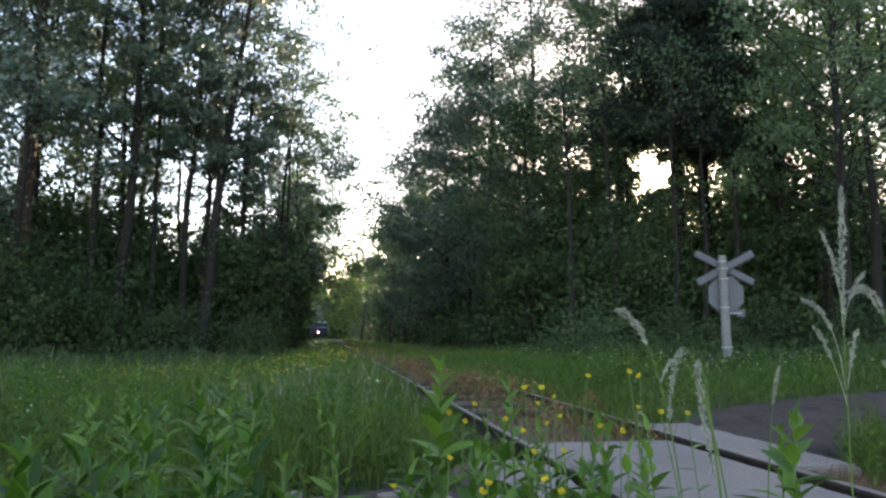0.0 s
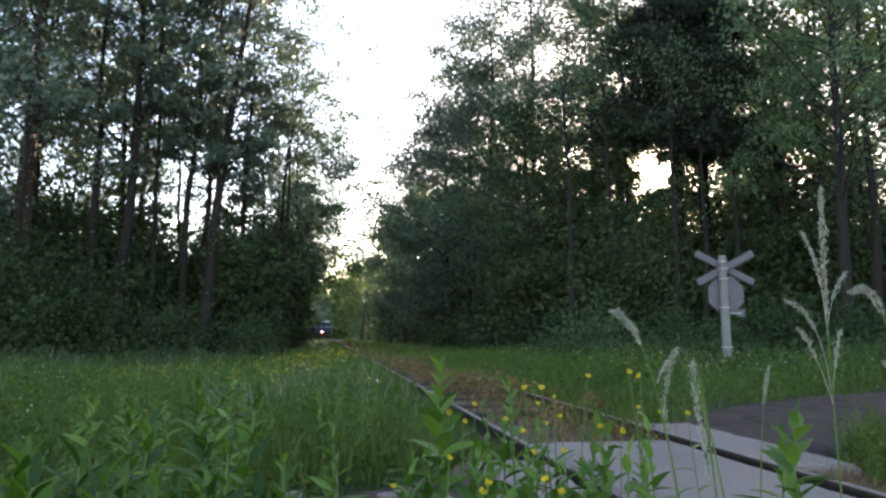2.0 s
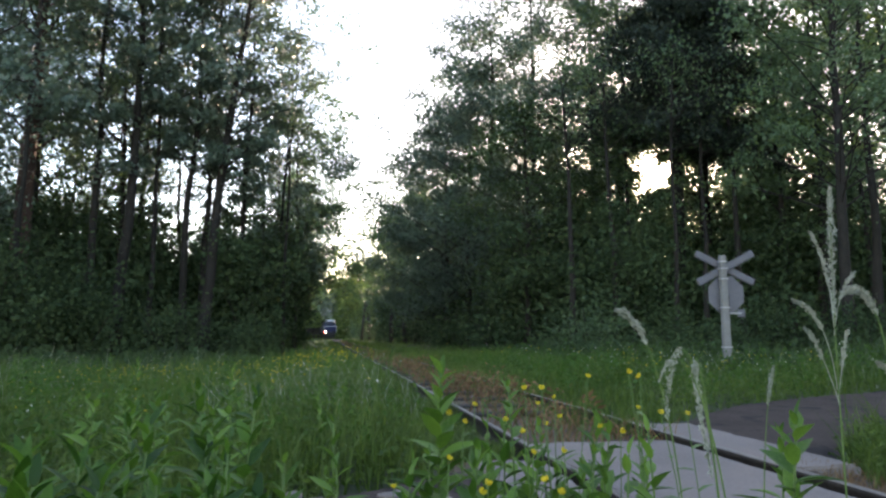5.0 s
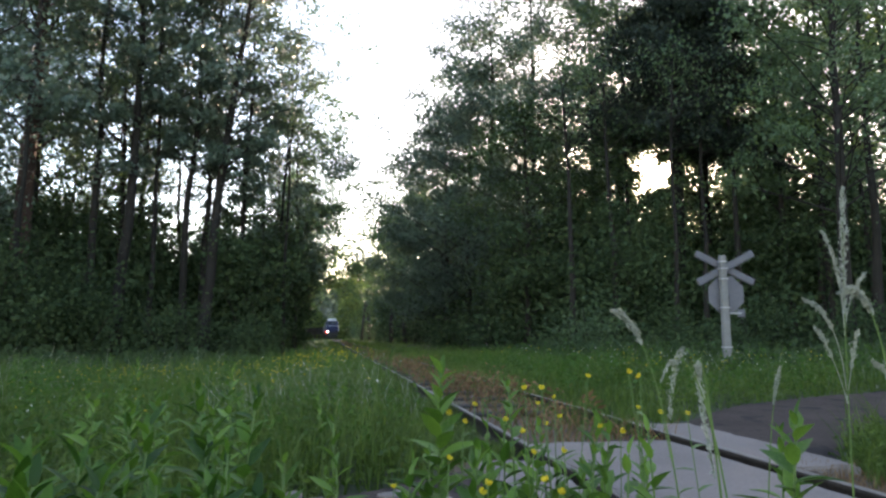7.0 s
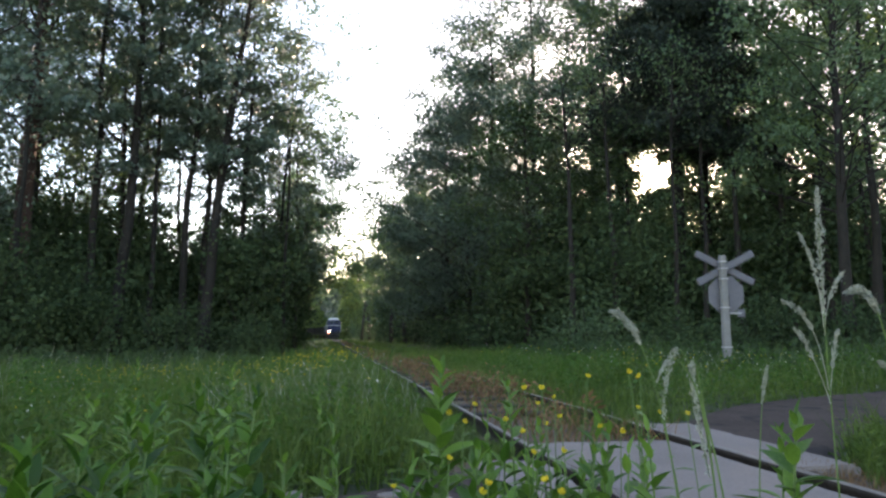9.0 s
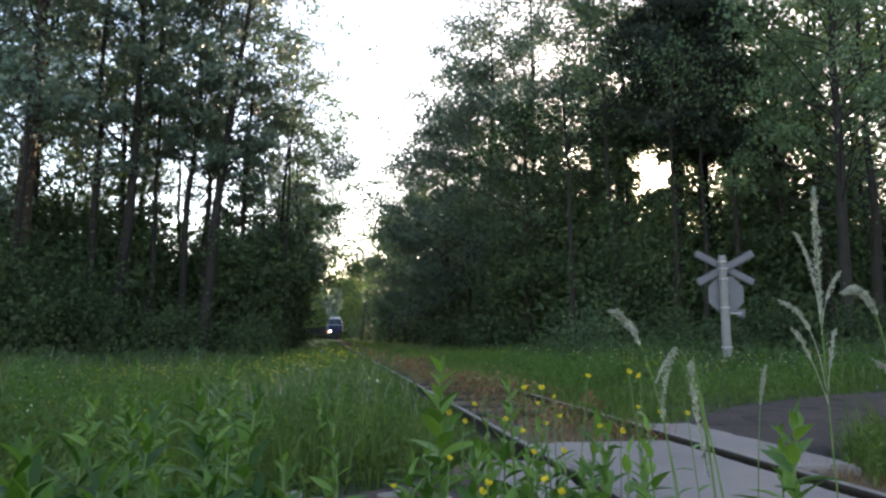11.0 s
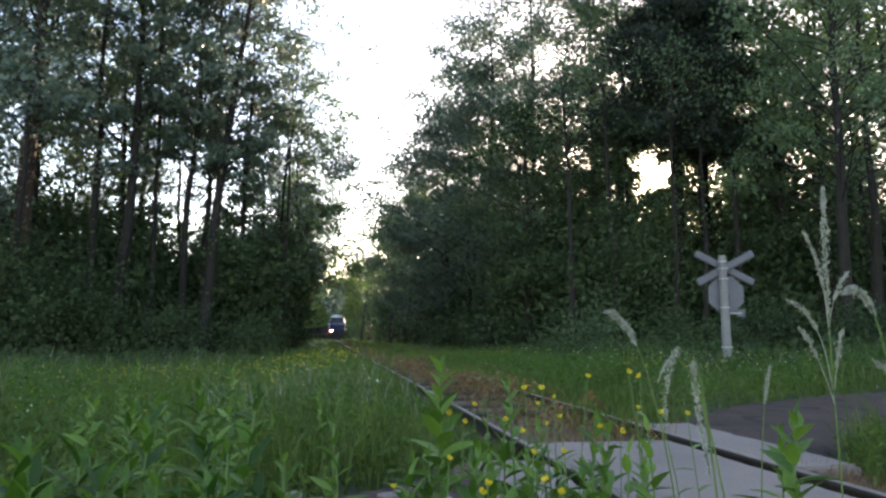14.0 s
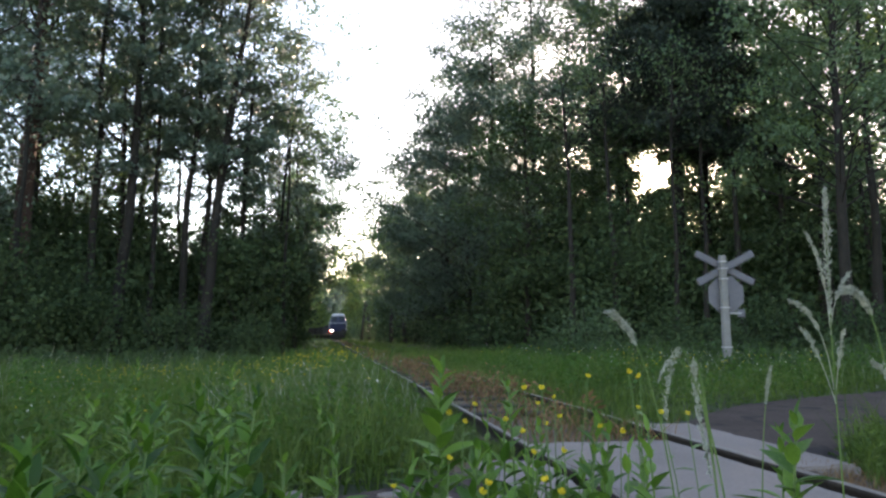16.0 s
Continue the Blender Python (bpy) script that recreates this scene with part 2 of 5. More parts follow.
def ribbon(name, left, right, z, mat, thick, cols=14, rows=80, wobble=0.04):
    """A band between two edge lines, with frayed edges and a downturned rim."""
    def line(p, n):
        p = np.array(p, float)
        u = np.concatenate([[0], np.cumsum(np.linalg.norm(np.diff(p, axis=0), axis=1))])
        q = np.linspace(0, u[-1], n)
        return np.stack([np.interp(q, u, p[:, 0]), np.interp(q, u, p[:, 1])], 1)
    rng = np.random.default_rng(5)
    A, B = line(left, rows), line(right, rows)
    way = (B - A) / np.linalg.norm(B - A, axis=1, keepdims=True)
    A = A + way * rng.normal(0, wobble, (rows, 1))
    B = B + way * rng.normal(0, wobble, (rows, 1))
    t = np.linspace(0, 1, cols)[None, :, None]
    P = A[:, None] * (1 - t) + B[:, None] * t
    Z = np.full((rows, cols, 1), z) + rng.normal(0, 0.002, (rows, cols, 1))
    Z[:, 0] -= thick
    Z[:, -1] -= thick
    i = (np.arange(rows - 1)[:, None] * cols + np.arange(cols - 1)[None]).ravel()
    g = Geo()
    g.add(np.concatenate([P, Z], 2).reshape(-1, 3), np.stack([i, i + cols, i + cols + 1, i + 1], -1))
    return g.mesh(name, mat)


road = tagged(new("road", ribbon("road", ROAD_UP, ROAD_LOW, -0.03, ASPHALT, 0.05)), "worn grey asphalt lane over the level crossing", "road", kind="structure")

# ---- track ----
STEPS = np.concatenate([np.arange(-15, 16, 1.0), np.arange(18, 90, 4.0), np.arange(90, 184, 2.0)])
bed_l, bed_r = [], []
for s in STEPS:
    x, y, h = track(float(s))
    bed_l.append((x - 0.95 * math.cos(h), y + 0.95 * math.sin(h)))
    bed_r.append((x + 0.95 * math.cos(h), y - 0.95 * math.sin(h)))
bed = tagged(new("track_bed", ribbon("track_bed", bed_l, bed_r, -0.065, BALLAST, 0.08, 16, 420, 0.06)), "rusty brown gravel track bed with dead weeds", "track bed", kind="structure")

railway = tagged(new("railway_track"), "narrow-gauge railway track with rusty rails in gravel", "railway track")


def rail_mesh(side):
    """A flat-bottomed rail swept along the line."""
    prof = [(-0.045, -0.10), (0.045, -0.10), (0.045, -0.09), (0.009, -0.078), (0.009, -0.03), (0.017, -0.022), (0.017, -0.003), (0.013, 0), (-0.013, 0), (-0.017, -0.003), (-0.017, -0.022), (-0.009, -0.03), (-0.009, -0.078), (-0.045, -0.09)]
    g = Geo()
    v = []
    for s in STEPS:
        x, y, h = track(float(s))
        for u, w in prof:
            o = side * GAUGE / 2 + u
            v.append((x + o * math.cos(h), y - o * math.sin(h), 0.02 + w))
    k = len(prof)
    i = np.arange(len(STEPS) - 1)[:, None] * k
    j = np.arange(k)[None]
    g.add(v, np.stack([i + j, i + (j + 1) % k, i + k + (j + 1) % k, i + k + j], -1).reshape(-1, 4))
    me = g.mesh("rail", RAIL, RAIL_TOP)
    for p in me.polygons:
        if p.index % k in (6, 7, 8):
            p.material_index = 1
    return me


for side in (-1, 1):
    part("rail", rail_mesh(side), railway)
sleeper_me = block("sleeper", (1.22, 0.2, 0.12), TIMBER, bevel=0.012, segs=1)
for k in range(150):
    s = 5.4 + k * 0.65
    x, y, h = track(s)
    ob = part("sleeper", sleeper_me, railway)
    ob.matrix_basis = pose(x, y, -0.11 + random.uniform(-0.01, 0.01), 0, 0, -math.degrees(h) + random.uniform(-2, 2))


# ---- crossing slabs ----
def slab(s0, s1, d0, d1, z, seed, label, name="concrete_slab"):
    """A cast slab along the rails from s0 to s1, from d0 to d1 across, with chipped edges."""
    rng = np.random.default_rng(seed)
    n = 14
    along, across = np.linspace(s0, s1, n), np.linspace(d0, d1, 8)
    edge = []
    edge += [(a, d0) for a in along] + [(s1, c) for c in across[1:]] + [(a, d1) for a in along[::-1][1:]] + [(s0, c) for c in across[::-1][1:-1]]
    bm = bmesh.new()
    top = []
    for a, c in edge:
        a, c = a + rng.normal(0, 0.012), c + rng.normal(0, 0.008)
        x, y, h = track(float(a))
        top.append(bm.verts.new((x + c * math.cos(h), y - c * math.sin(h), z)))
    f = bm.faces.new(top)
    r = bmesh.ops.extrude_face_region(bm, geom=[f])
    for e in r["geom"]:
        if isinstance(e, bmesh.types.BMVert):
            e.co.z -= 0.14
    bmesh.ops.bevel(bm, geom=[e for e in bm.edges if all(abs(v.co.z - z) < 1e-4 for v in e.verts)], offset=0.008, segments=2, affect="EDGES")
    return tagged(new(name, bm_mesh(name, bm, CONCRETE)), label, "concrete slab", "crossing slabs")


slab(2.28, 3.66, -0.38, 0.38, -0.002, 1, "pale concrete slab between the rails of the crossing")
slab(2.92, 4.36, 0.475, 0.88, -0.012, 2, "pale concrete slab outside the rail beside the asphalt")
slab(2.35, 3.22, -0.76, -0.47, 0.002, 3, "cracked pale concrete slab outside the rail")
slab(1.2, 2.28, -1.05, -0.48, -0.004, 4, "broken concrete slab half covered by asphalt")


def fragment(x, y, size, seed):
    """A thin broken piece of concrete lying on the asphalt."""
    rng = np.random.default_rng(seed)
    bm = bmesh.new()
    n = rng.integers(5, 8)
    vs = [bm.verts.new((size * rng.uniform(0.6, 1.1) * math.cos(k * 2 * math.pi / n), 0.7 * size * rng.uniform(0.6, 1.1) * math.sin(k * 2 * math.pi / n), 0)) for k in range(n)]
    f = bm.faces.new(vs)
    for e in bmesh.ops.extrude_face_region(bm, geom=[f])["geom"]:
        if isinstance(e, bmesh.types.BMVert):
            e.co.z -= 0.02
    bmesh.ops.bevel(bm, geom=bm.edges[:], offset=0.003, segments=1, affect="EDGES")
    ob = tagged(new("concrete_fragment", bm_mesh("concrete_fragment", bm, CONCRETE)), "thin broken piece of pale concrete on the asphalt", "rubble", "concrete rubble")
    ob.matrix_basis = pose(x, y, -0.018, rng.uniform(-2, 2), rng.uniform(-2, 2), rng.uniform(0, 360))


rubble = np.random.default_rng(77)
for k in range(44):
    fragment(rubble.uniform(-0.55, 0.3), rubble.uniform(1.98, 2.55), 0.02 + 0.045 * rubble.uniform() ** 2, 500 + k)


# ---- crossing sign ----
def crossing_sign():
    top = tagged(new("railway_crossing_sign"), "weathered grey railway crossing sign on a leaning concrete post", "road sign")
    top.matrix_basis = pose(4.905, 11.9, -0.12, 1.0, -0.7, 4)
    part("post", block("post", (0.132, 0.12, 2.06), POST, (0, 0, 1.02), 0.016, 2, (0.80, 0.85)), top)
    for sgn in (-1, 1):
        arm = block("cross_arm", (1.16, 0.025, 0.13), SIGN, (0.095, 0.10 + 0.012 * sgn, 1.84), 0.03, 3, m=Matrix.Rotation(radians(27 * sgn), 4, "Y"))
        part("cross_arm", arm, top)
    bm = bmesh.new()
    vs = [bm.verts.new((0.345 * math.cos(radians(22.5 + 45 * k)), 0, 0.345 * math.sin(radians(22.5 + 45 * k)))) for k in range(8)]
    f = bm.faces.new(vs)
    for e in bmesh.ops.extrude_face_region(bm, geom=[f])["geom"]:
        if isinstance(e, bmesh.types.BMVert):
            e.co.y += 0.02
    bmesh.ops.bevel(bm, geom=bm.edges[:], offset=0.006, segments=2, affect="EDGES")
    bmesh.ops.translate(bm, vec=(0.095, 0.11, 1.37), verts=bm.verts)
    part("octagonal_plate", bm_mesh("octagonal_plate", bm, SIGN), top)
    for z in (1.94, 1.82, 1.64, 1.14, 0.46):
        part("clamp_band", block("clamp_band", (0.148 - 0.014 * z, 0.15, 0.022), ZINC, (0, 0.005, z), 0.004, 1), top, "grey steel clamp band")
    part("side_plate", block("side_plate", (0.14, 0.015, 0.13), SIGN, (0.36, 0.135, 1.04), 0.006, 2), top)
    part("side_bracket", block("side_bracket", (0.34, 0.02, 0.03), ZINC, (0.18, 0.10, 1.04), 0.004, 1), top)
    # Narrow dark bar down the right of the post.
    part("dark_bar", block("dark_bar", (0.03, 0.03, 1.25), TIMBER, (0.078, 0.02, 0.72), 0.004, 1), top, "narrow dark bar along the post")


crossing_sign()


# ---- old line poles ----
def frame_pole(x, y, height, spread, top_gap, label):
    top = tagged(new("line_pole"), label, "utility pole")
    z = float(ground_z(x, y)) - 0.05
    top.matrix_basis = pose(x, y, z)
    for sgn in (-1, 1):
        g = Geo()
        g.tube([(sgn * spread / 2, 0, 0), (sgn * (spread + top_gap) / 4, 0, height / 2), (sgn * top_gap / 2, 0, height)], [0.19, 0.17, 0.15], 10)
        part("leg", g.mesh("leg", TIMBER), top)
    part("crossbar", block("crossbar", (max(top_gap, 0.3) + 0.35, 0.1, 0.12), TIMBER, (0, 0, height - 0.25), 0.01), top)
    part("crossbar", block("crossbar", ((spread + top_gap) / 2, 0.08, 0.1), TIMBER, (0, 0, height * 0.42), 0.01), top)


frame_pole(-9.2, 82.0, 4.8, 1.0, 0.2, "dark A-shaped timber line pole beside the track")
frame_pole(-3.75, 57.0, 3.5, 1.15, 1.0, "dark double timber line pole at the wood's edge")


# ---- trees ----
def sun_gap(c, size=0.85):
    """Keeps what stands clear of the ragged hole in the canopy through which the low sun shines."""
    r = c - np.array(EYE)
    w = np.array(GAP_WAY)
    along = r @ w
    off = r - along[:, None] * w
    off = off / np.maximum(along, 1)[:, None] * 25
    wild = np.random.default_rng(3).uniform(0.55, 1.3, len(c))
    clear = np.ones(len(c), bool)
    for dx, dz, share in ((0.12, 0.0, 1.0), (1.25, 0.28, 0.42), (1.0, -0.25, 0.3), (0.1, -0.85, 0.25)):
        ox, oz = off[:, 0] + dx, off[:, 2] + dz
        a = np.arctan2(oz, ox)
        rag = 1 + 0.22 * np.sin(3 * a + 1) + 0.16 * np.sin(5 * a) + 0.12 * np.sin(9 * a + 2)
        clear &= np.hypot(np.hypot(ox, oz), off[:, 1]) > size * share * rag * wild
    return clear | (along < 1)


def limb_path(start, way, length, rise, rng, n=5):
    p = [np.array(start, float)]
    d = np.array(way, float)
    for k in range(n - 1):
        d = d + rng.normal(0, 0.14, 3) + np.array([0, 0, rise])
        d /= np.linalg.norm(d)
        p.append(p[-1] + d * length / (n - 1))
    return np.array(p)


def tree(x, y, height, base, radius, seed, leaves=9000, leaf=0.12, mat=None, bark=None, girth=0.16, lean=(0, 0),
         label="tall leafy tree at the edge of the wood", name="tree", rise=0.12, clump=0.34, limbs=30, crown_pow=1.0):
    rng = np.random.default_rng(seed)
    mat, bark = mat or LEAF, bark or BARK
    leaves, leaf = int(leaves * 0.8), leaf * 1.11
    z0 = float(ground_z(x, y)) - 0.06
    top = tagged(new(name), label, "tree", "woodland trees")
    top.matrix_basis = pose(x, y, z0)
    g = Geo()
    n = 9
    u = np.linspace(0, 1, n)
    wob = np.cumsum(rng.normal(0, 0.06, (n, 2)), axis=0) * np.minimum(1, u * 3)[:, None]
    trunk = np.stack([lean[0] * u * height / 10 + wob[:, 0], lean[1] * u * height / 10 + wob[:, 1], u * height], 1)
    radii = girth * (1 - 0.86 * u) * (1 + 0.55 * np.exp(-u * 26))
    g.tube(trunk, radii, 9)
    centres, aim = [], []
    for k in range(limbs):
        h = base + (height - base) * ((k + rng.uniform(0, 1)) / limbs) ** 0.9
        q = (h - base) / (height - base)
        r = radius * (math.sin(math.pi * min(1, 0.18 + 0.80 * q)) ** crown_pow) * rng.uniform(0.6, 1.2) + 0.3
        a = k * 2.39996 + rng.uniform(-0.5, 0.5)
        s = np.array([np.interp(h, trunk[:, 2], trunk[:, i]) for i in range(3)])
        p = limb_path(s, (math.cos(a), math.sin(a), 0.25 + 0.5 * q), r, rise, rng)
        r0 = max(0.012, girth * (1 - 0.8 * h / height) * 0.38)
        g.tube(p, np.linspace(r0, 0.006, 5), 5, False)
        for w in range(2, 5):
            centres.append(p[w])
            aim.append(p[w] - p[w - 1])
        for b in range(4):
            i = rng.integers(1, 4)
            q2 = limb_path(p[i], (p[i + 1] - p[i]) / np.linalg.norm(p[i + 1] - p[i]) + rng.normal(0, 0.75, 3), r * rng.uniform(0.3, 0.55), 0.05, rng, 4)
            g.tube(q2, np.linspace(r0 * 0.45, 0.004, 4), 3, False)
            centres += [q2[2], q2[3]]
            aim += [q2[2] - q2[1], q2[3] - q2[2]]
    part("trunk", g.mesh("trunk", bark), top)
    centres, aim = np.array(centres), np.array(aim)
    weight = rng.uniform(0.2, 1.0, len(centres)) ** 2.2
    wx, wy, wz = centres[:, 0] + x, centres[:, 1] + y, centres[:, 2]
    weight *= np.clip(0.55 + 1.1 * np.sin(1.25 * wx + 0.6 * wz) * np.sin(1.15 * wy - 0.5 * wx) + 0.7 * np.sin(1.5 * wz + 0.8 * wx), 0.12, 1.3)
    pick = rng.choice(len(centres), leaves, p=weight / weight.sum())
    c = centres[pick] + rng.normal(0, 1, (leaves, 3)) * np.array([clump, clump, clump * 0.7]) * rng.uniform(0.5, 1.1, (leaves, 1))
    c = c[sun_gap(c + np.array([x, y, z0]))]
    g = Geo()
    g.leaves(c, leaf, leaf * 0.62, rng, np.array([0, 0, -0.35]))
    part("crown", g.mesh("crown", mat), top)
    return top


def shrub(x, y, height, radius, seed, leaves=5000, leaf=0.13, mat=None, label="dense green shrub darkened for the shade under the trees", squash=1.0):
    rng = np.random.default_rng(seed)
    mat = mat or LEAF_SHADE
    if y > 24:
        leaves, leaf = int(leaves * 0.5), leaf * 1.36
    z0 = float(ground_z(x, y)) - 0.06
    top = tagged(new("shrub"), label, "shrub", "woodland shrubs")
    top.matrix_basis = pose(x, y, z0)
    g = Geo()
    centres = []
    for k in range(16):
        a = k * 2.39996 + rng.uniform(-0.4, 0.4)
        tilt = math.sqrt((k + 0.5) / 16) * rng.uniform(0.7, 1.1)
        p = limb_path((0.15 * math.cos(a), 0.15 * math.sin(a), 0), (math.cos(a) * tilt * radius / height * 1.5, math.sin(a) * tilt * radius / height * 1.5, 1), height * rng.uniform(0.7, 1.1) * (1 - 0.3 * tilt), 0.02, rng, 6)
        g.tube(p, np.linspace(0.035, 0.006, 6), 5, False)
        for w in range(1, 6):
            for b in range(3):
                centres.append(p[w] + rng.normal(0, 0.25 * radius, 3) * (1, 1, 0.6))
    part("branchwork", g.mesh("branchwork", BARK), top)
    centres = np.array(centres)
    centres[:, 2] = np.abs(centres[:, 2])
    pick = rng.integers(0, len(centres), leaves)
    c = centres[pick] + rng.normal(0, 1, (leaves, 3)) * np.array([0.36, 0.36, 0.28]) * radius / 1.8
    c[:, 2] = np.abs(c[:, 2]) + 0.05
    c = c[sun_gap(c + np.array([x, y, z0]))]
    g = Geo()
    g.leaves(c, leaf, leaf * 0.65, rng, np.array([0, 0, -0.2]))
    part("foliage", g.mesh("foliage", mat), top)
    return top


def spruce(x, y, height, base, radius, seed, leaves=16000, label="tall dark spruce towering over the wood"):
    rng = np.random.default_rng(seed)
    z0 = float(ground_z(x, y)) - 0.06
    top = tagged(new("spruce"), label, "tree", "woodland trees")
    top.matrix_basis = pose(x, y, z0)
    g = Geo()
    g.tube([(0, 0, 0), (0.05, 0, height * 0.5), (0, 0, height)], [0.24, 0.15, 0.02], 9)
    cs = []
    for k in range(110):
        h = base + (height - base) * (k / 110)
        r = radius * (1 - (h - base) / (height - base) * 0.85) * rng.uniform(0.75, 1.1)
        a = k * 2.39996
        p = limb_path((0, 0, h), (math.cos(a), math.sin(a), -0.12), r, -0.03, rng, 5)
        g.tube(p, np.linspace(0.03, 0.006, 5), 4, False)
        t = rng.uniform(0.15, 1, leaves // 110)
        i = np.minimum((t * 4).astype(int), 3)
        q = p[i] + (p[i + 1] - p[i]) * (t * 4 - i)[:, None]
        cs.append(q + rng.normal(0, 1, q.shape) * (0.2, 0.2, 0.16) - np.array([0, 0, 0.12]))
    part("trunk", g.mesh("trunk", BARK), top)
    c = np.concatenate(cs)
    c = c[sun_gap(c + np.array([x, y, z0]))]
    g = Geo()
    g.leaves(c, 0.25, 0.075, rng, np.array([0, 0, -0.7]))
    part("crown", g.mesh("crown", NEEDLE), top)
    return top


def full_tree(x, y, height, base, radius, seed, pads=110, per=190, leaf=0.15, mat=None, bark=None, girth=0.17, lean=(0, 0), label="",
              shape=(0.55, 0.9, 1.0, 0.85, 0.6, 0.22), pad=0.62, inner=0.3, side=(0, 0), droop=0.22):
    """A tree whose crown is built of leafy sprays at the ends of curved limbs; shape gives the crown's width from base to top."""
    rng = np.random.default_rng(seed)
    mat, bark = mat or LEAF, bark or BARK
    z0 = float(ground_z(x, y)) - 0.06
    top = tagged(new("tree"), label or "tall leafy tree at the edge of the wood", "tree", "woodland trees")
    top.matrix_basis = pose(x, y, z0)
    n = 12
    u = np.linspace(0, 1, n)
    wob = np.cumsum(rng.normal(0, 0.07, (n, 2)), axis=0) * np.minimum(1, u * 3)[:, None]
    trunk = np.stack([lean[0] * u * height / 10 + wob[:, 0], lean[1] * u * height / 10 + wob[:, 1], u * height * 0.97], 1)
    g = Geo()
    g.tube(trunk, girth * (1 - 0.84 * u) * (1 + 0.5 * np.exp(-u * 26)), 10)
    ph = rng.uniform(0, 6.3, 4)
    cs, lf = [], []
    for k in range(pads):
        q = (k + rng.uniform(0, 1)) / pads
        a = k * 2.39996 + rng.normal(0, 0.35)
        lobe = 1 + 0.24 * math.sin(2 * a + 5 * q + ph[0]) + 0.20 * math.sin(3 * a - 9 * q + ph[1]) + 0.14 * math.sin(5 * a + 14 * q + ph[2])
        r = radius * float(np.interp(q, np.linspace(0, 1, len(shape)), shape)) * lobe * (inner + (1 - inner) * math.sqrt(rng.uniform(0, 1)))
        h = base + (height - base) * q
        c = np.array([np.interp(h, trunk[:, 2], trunk[:, i]) for i in range(3)]) + np.array([math.cos(a) * r + side[0] * math.sin(math.pi * q), math.sin(a) * r + side[1] * math.sin(math.pi * q), rng.normal(0, 0.2)])
        hs = max(base * 0.75, h - 0.45 * r - 0.3)
        s = np.array([np.interp(hs, trunk[:, 2], trunk[:, i]) for i in range(3)])
        mid = s * 0.5 + c * 0.5 + np.array([0, 0, 0.12 * r]) + rng.normal(0, 0.12, 3)
        t = np.linspace(0, 1, 6)[:, None]
        p = (1 - t) ** 2 * s + 2 * t * (1 - t) * mid + t * t * c
        r0 = max(0.012, girth * (1 - 0.8 * hs / height) * 0.22)
        g.tube(p, np.linspace(r0, 0.006, 6), 4, False)
        for b in range(2):
            w = limb_path(p[3 + b % 2], (p[4] - p[3]) / (np.linalg.norm(p[4] - p[3]) + 1e-6) + rng.normal(0, 0.8, 3) * (1, 1, 0.4), 0.9 * pad * rng.uniform(0.8, 1.5), 0.0, rng, 4)
            g.tube(w, np.linspace(r0 * 0.4, 0.004, 4), 3, False)
        m = int(per * rng.uniform(0.35, 1.5))
        out = np.array([math.cos(a), math.sin(a), 0])
        tan = np.array([-math.sin(a), math.cos(a), 0])
        e, f, v = rng.normal(0, 0.62 * pad, m), rng.normal(0, 0.55 * pad, m), rng.normal(0, 0.24 * pad, m)
        for j in range(3):
            e[j::4] += rng.normal(0, 0.5 * pad)
            f[j::4] += rng.normal(0, 0.5 * pad)
            v[j::4] += rng.normal(0, 0.3 * pad)
        cs.append(c + e[:, None] * out + f[:, None] * tan + np.stack([0 * v, 0 * v, v - droop * (e * e + f * f) / pad], 1))
    part("trunk", g.mesh("trunk", bark), top)
    c = np.concatenate(cs)
    c[:, 2] = np.maximum(c[:, 2], 0.3)
    c = c[sun_gap(c + np.array([x, y, z0]))]
    g = Geo()
    g.leaves(c, leaf, leaf * 0.66, rng, np.array([0, 0, -0.35]))
    part("crown", g.mesh("crown", mat), top)
    return top


PINE = "tall pine with a reddish bare trunk"
SLIM = "slender dark-trunked tree with sparse leaves against the sky"
AIRY = "airy light green young tree reaching over the clearing"
HIGH = (0.45, 0.9, 1.0, 0.95, 0.8, 0.5)
# wood left of the line
full_tree(-14.15, 22.5, 19, 7.6, 3.1, 11, 46, 170, 0.15, LEAF_HAZY, BARK_PINE, 0.36, label=PINE, shape=HIGH, pad=0.46)
full_tree(-13.9, 20.5, 13, 5.2, 1.6, 310, 26, 110, 0.12, LEAF_HAZY, BARK_BIRCH, 0.085, (-0.35, 0), "slim young birch with a pale trunk")
full_tree(-11.95, 22.8, 18, 6.6, 2.7, 12, 42, 140, 0.168, LEAF_HAZY, BARK, 0.15, (0.05, 0), SLIM, HIGH, 0.44)
full_tree(-11.1, 23.2, 18, 7.6, 2.9, 13, 42, 150, 0.168, LEAF_HAZY, BARK, 0.205, (0.02, 0), SLIM, HIGH, 0.44)
full_tree(-11.85, 24.6, 15, 6.0, 2.0, 311, 24, 110, 0.17, LEAF, BARK, 0.09, (-0.1, 0), SLIM, HIGH, 0.44)
full_tree(-9.3, 24.5, 17, 7.2, 2.4, 14, 38, 140, 0.178, LEAF_HAZY, BARK, 0.15, (0.1, 0), SLIM, HIGH, 0.44)
full_tree(-8.95, 25.2, 17, 6.6, 2.3, 312, 34, 130, 0.175, LEAF_HAZY, BARK, 0.13, (-0.02, 0), SLIM, HIGH, 0.44)
full_tree(-8.45, 24.0, 17.5, 7.0, 2.7, 15, 60, 150, 0.172, LEAF_HAZY, BARK, 0.21, (0.88, 0), "leaning dark-trunked tree with a high crown", HIGH, 0.44)
full_tree(-8.3, 27.0, 16.5, 7.0, 2.2, 16, 34, 140, 0.175, LEAF_HAZY, BARK, 0.13, (0.3, 0), SLIM, HIGH, 0.44)
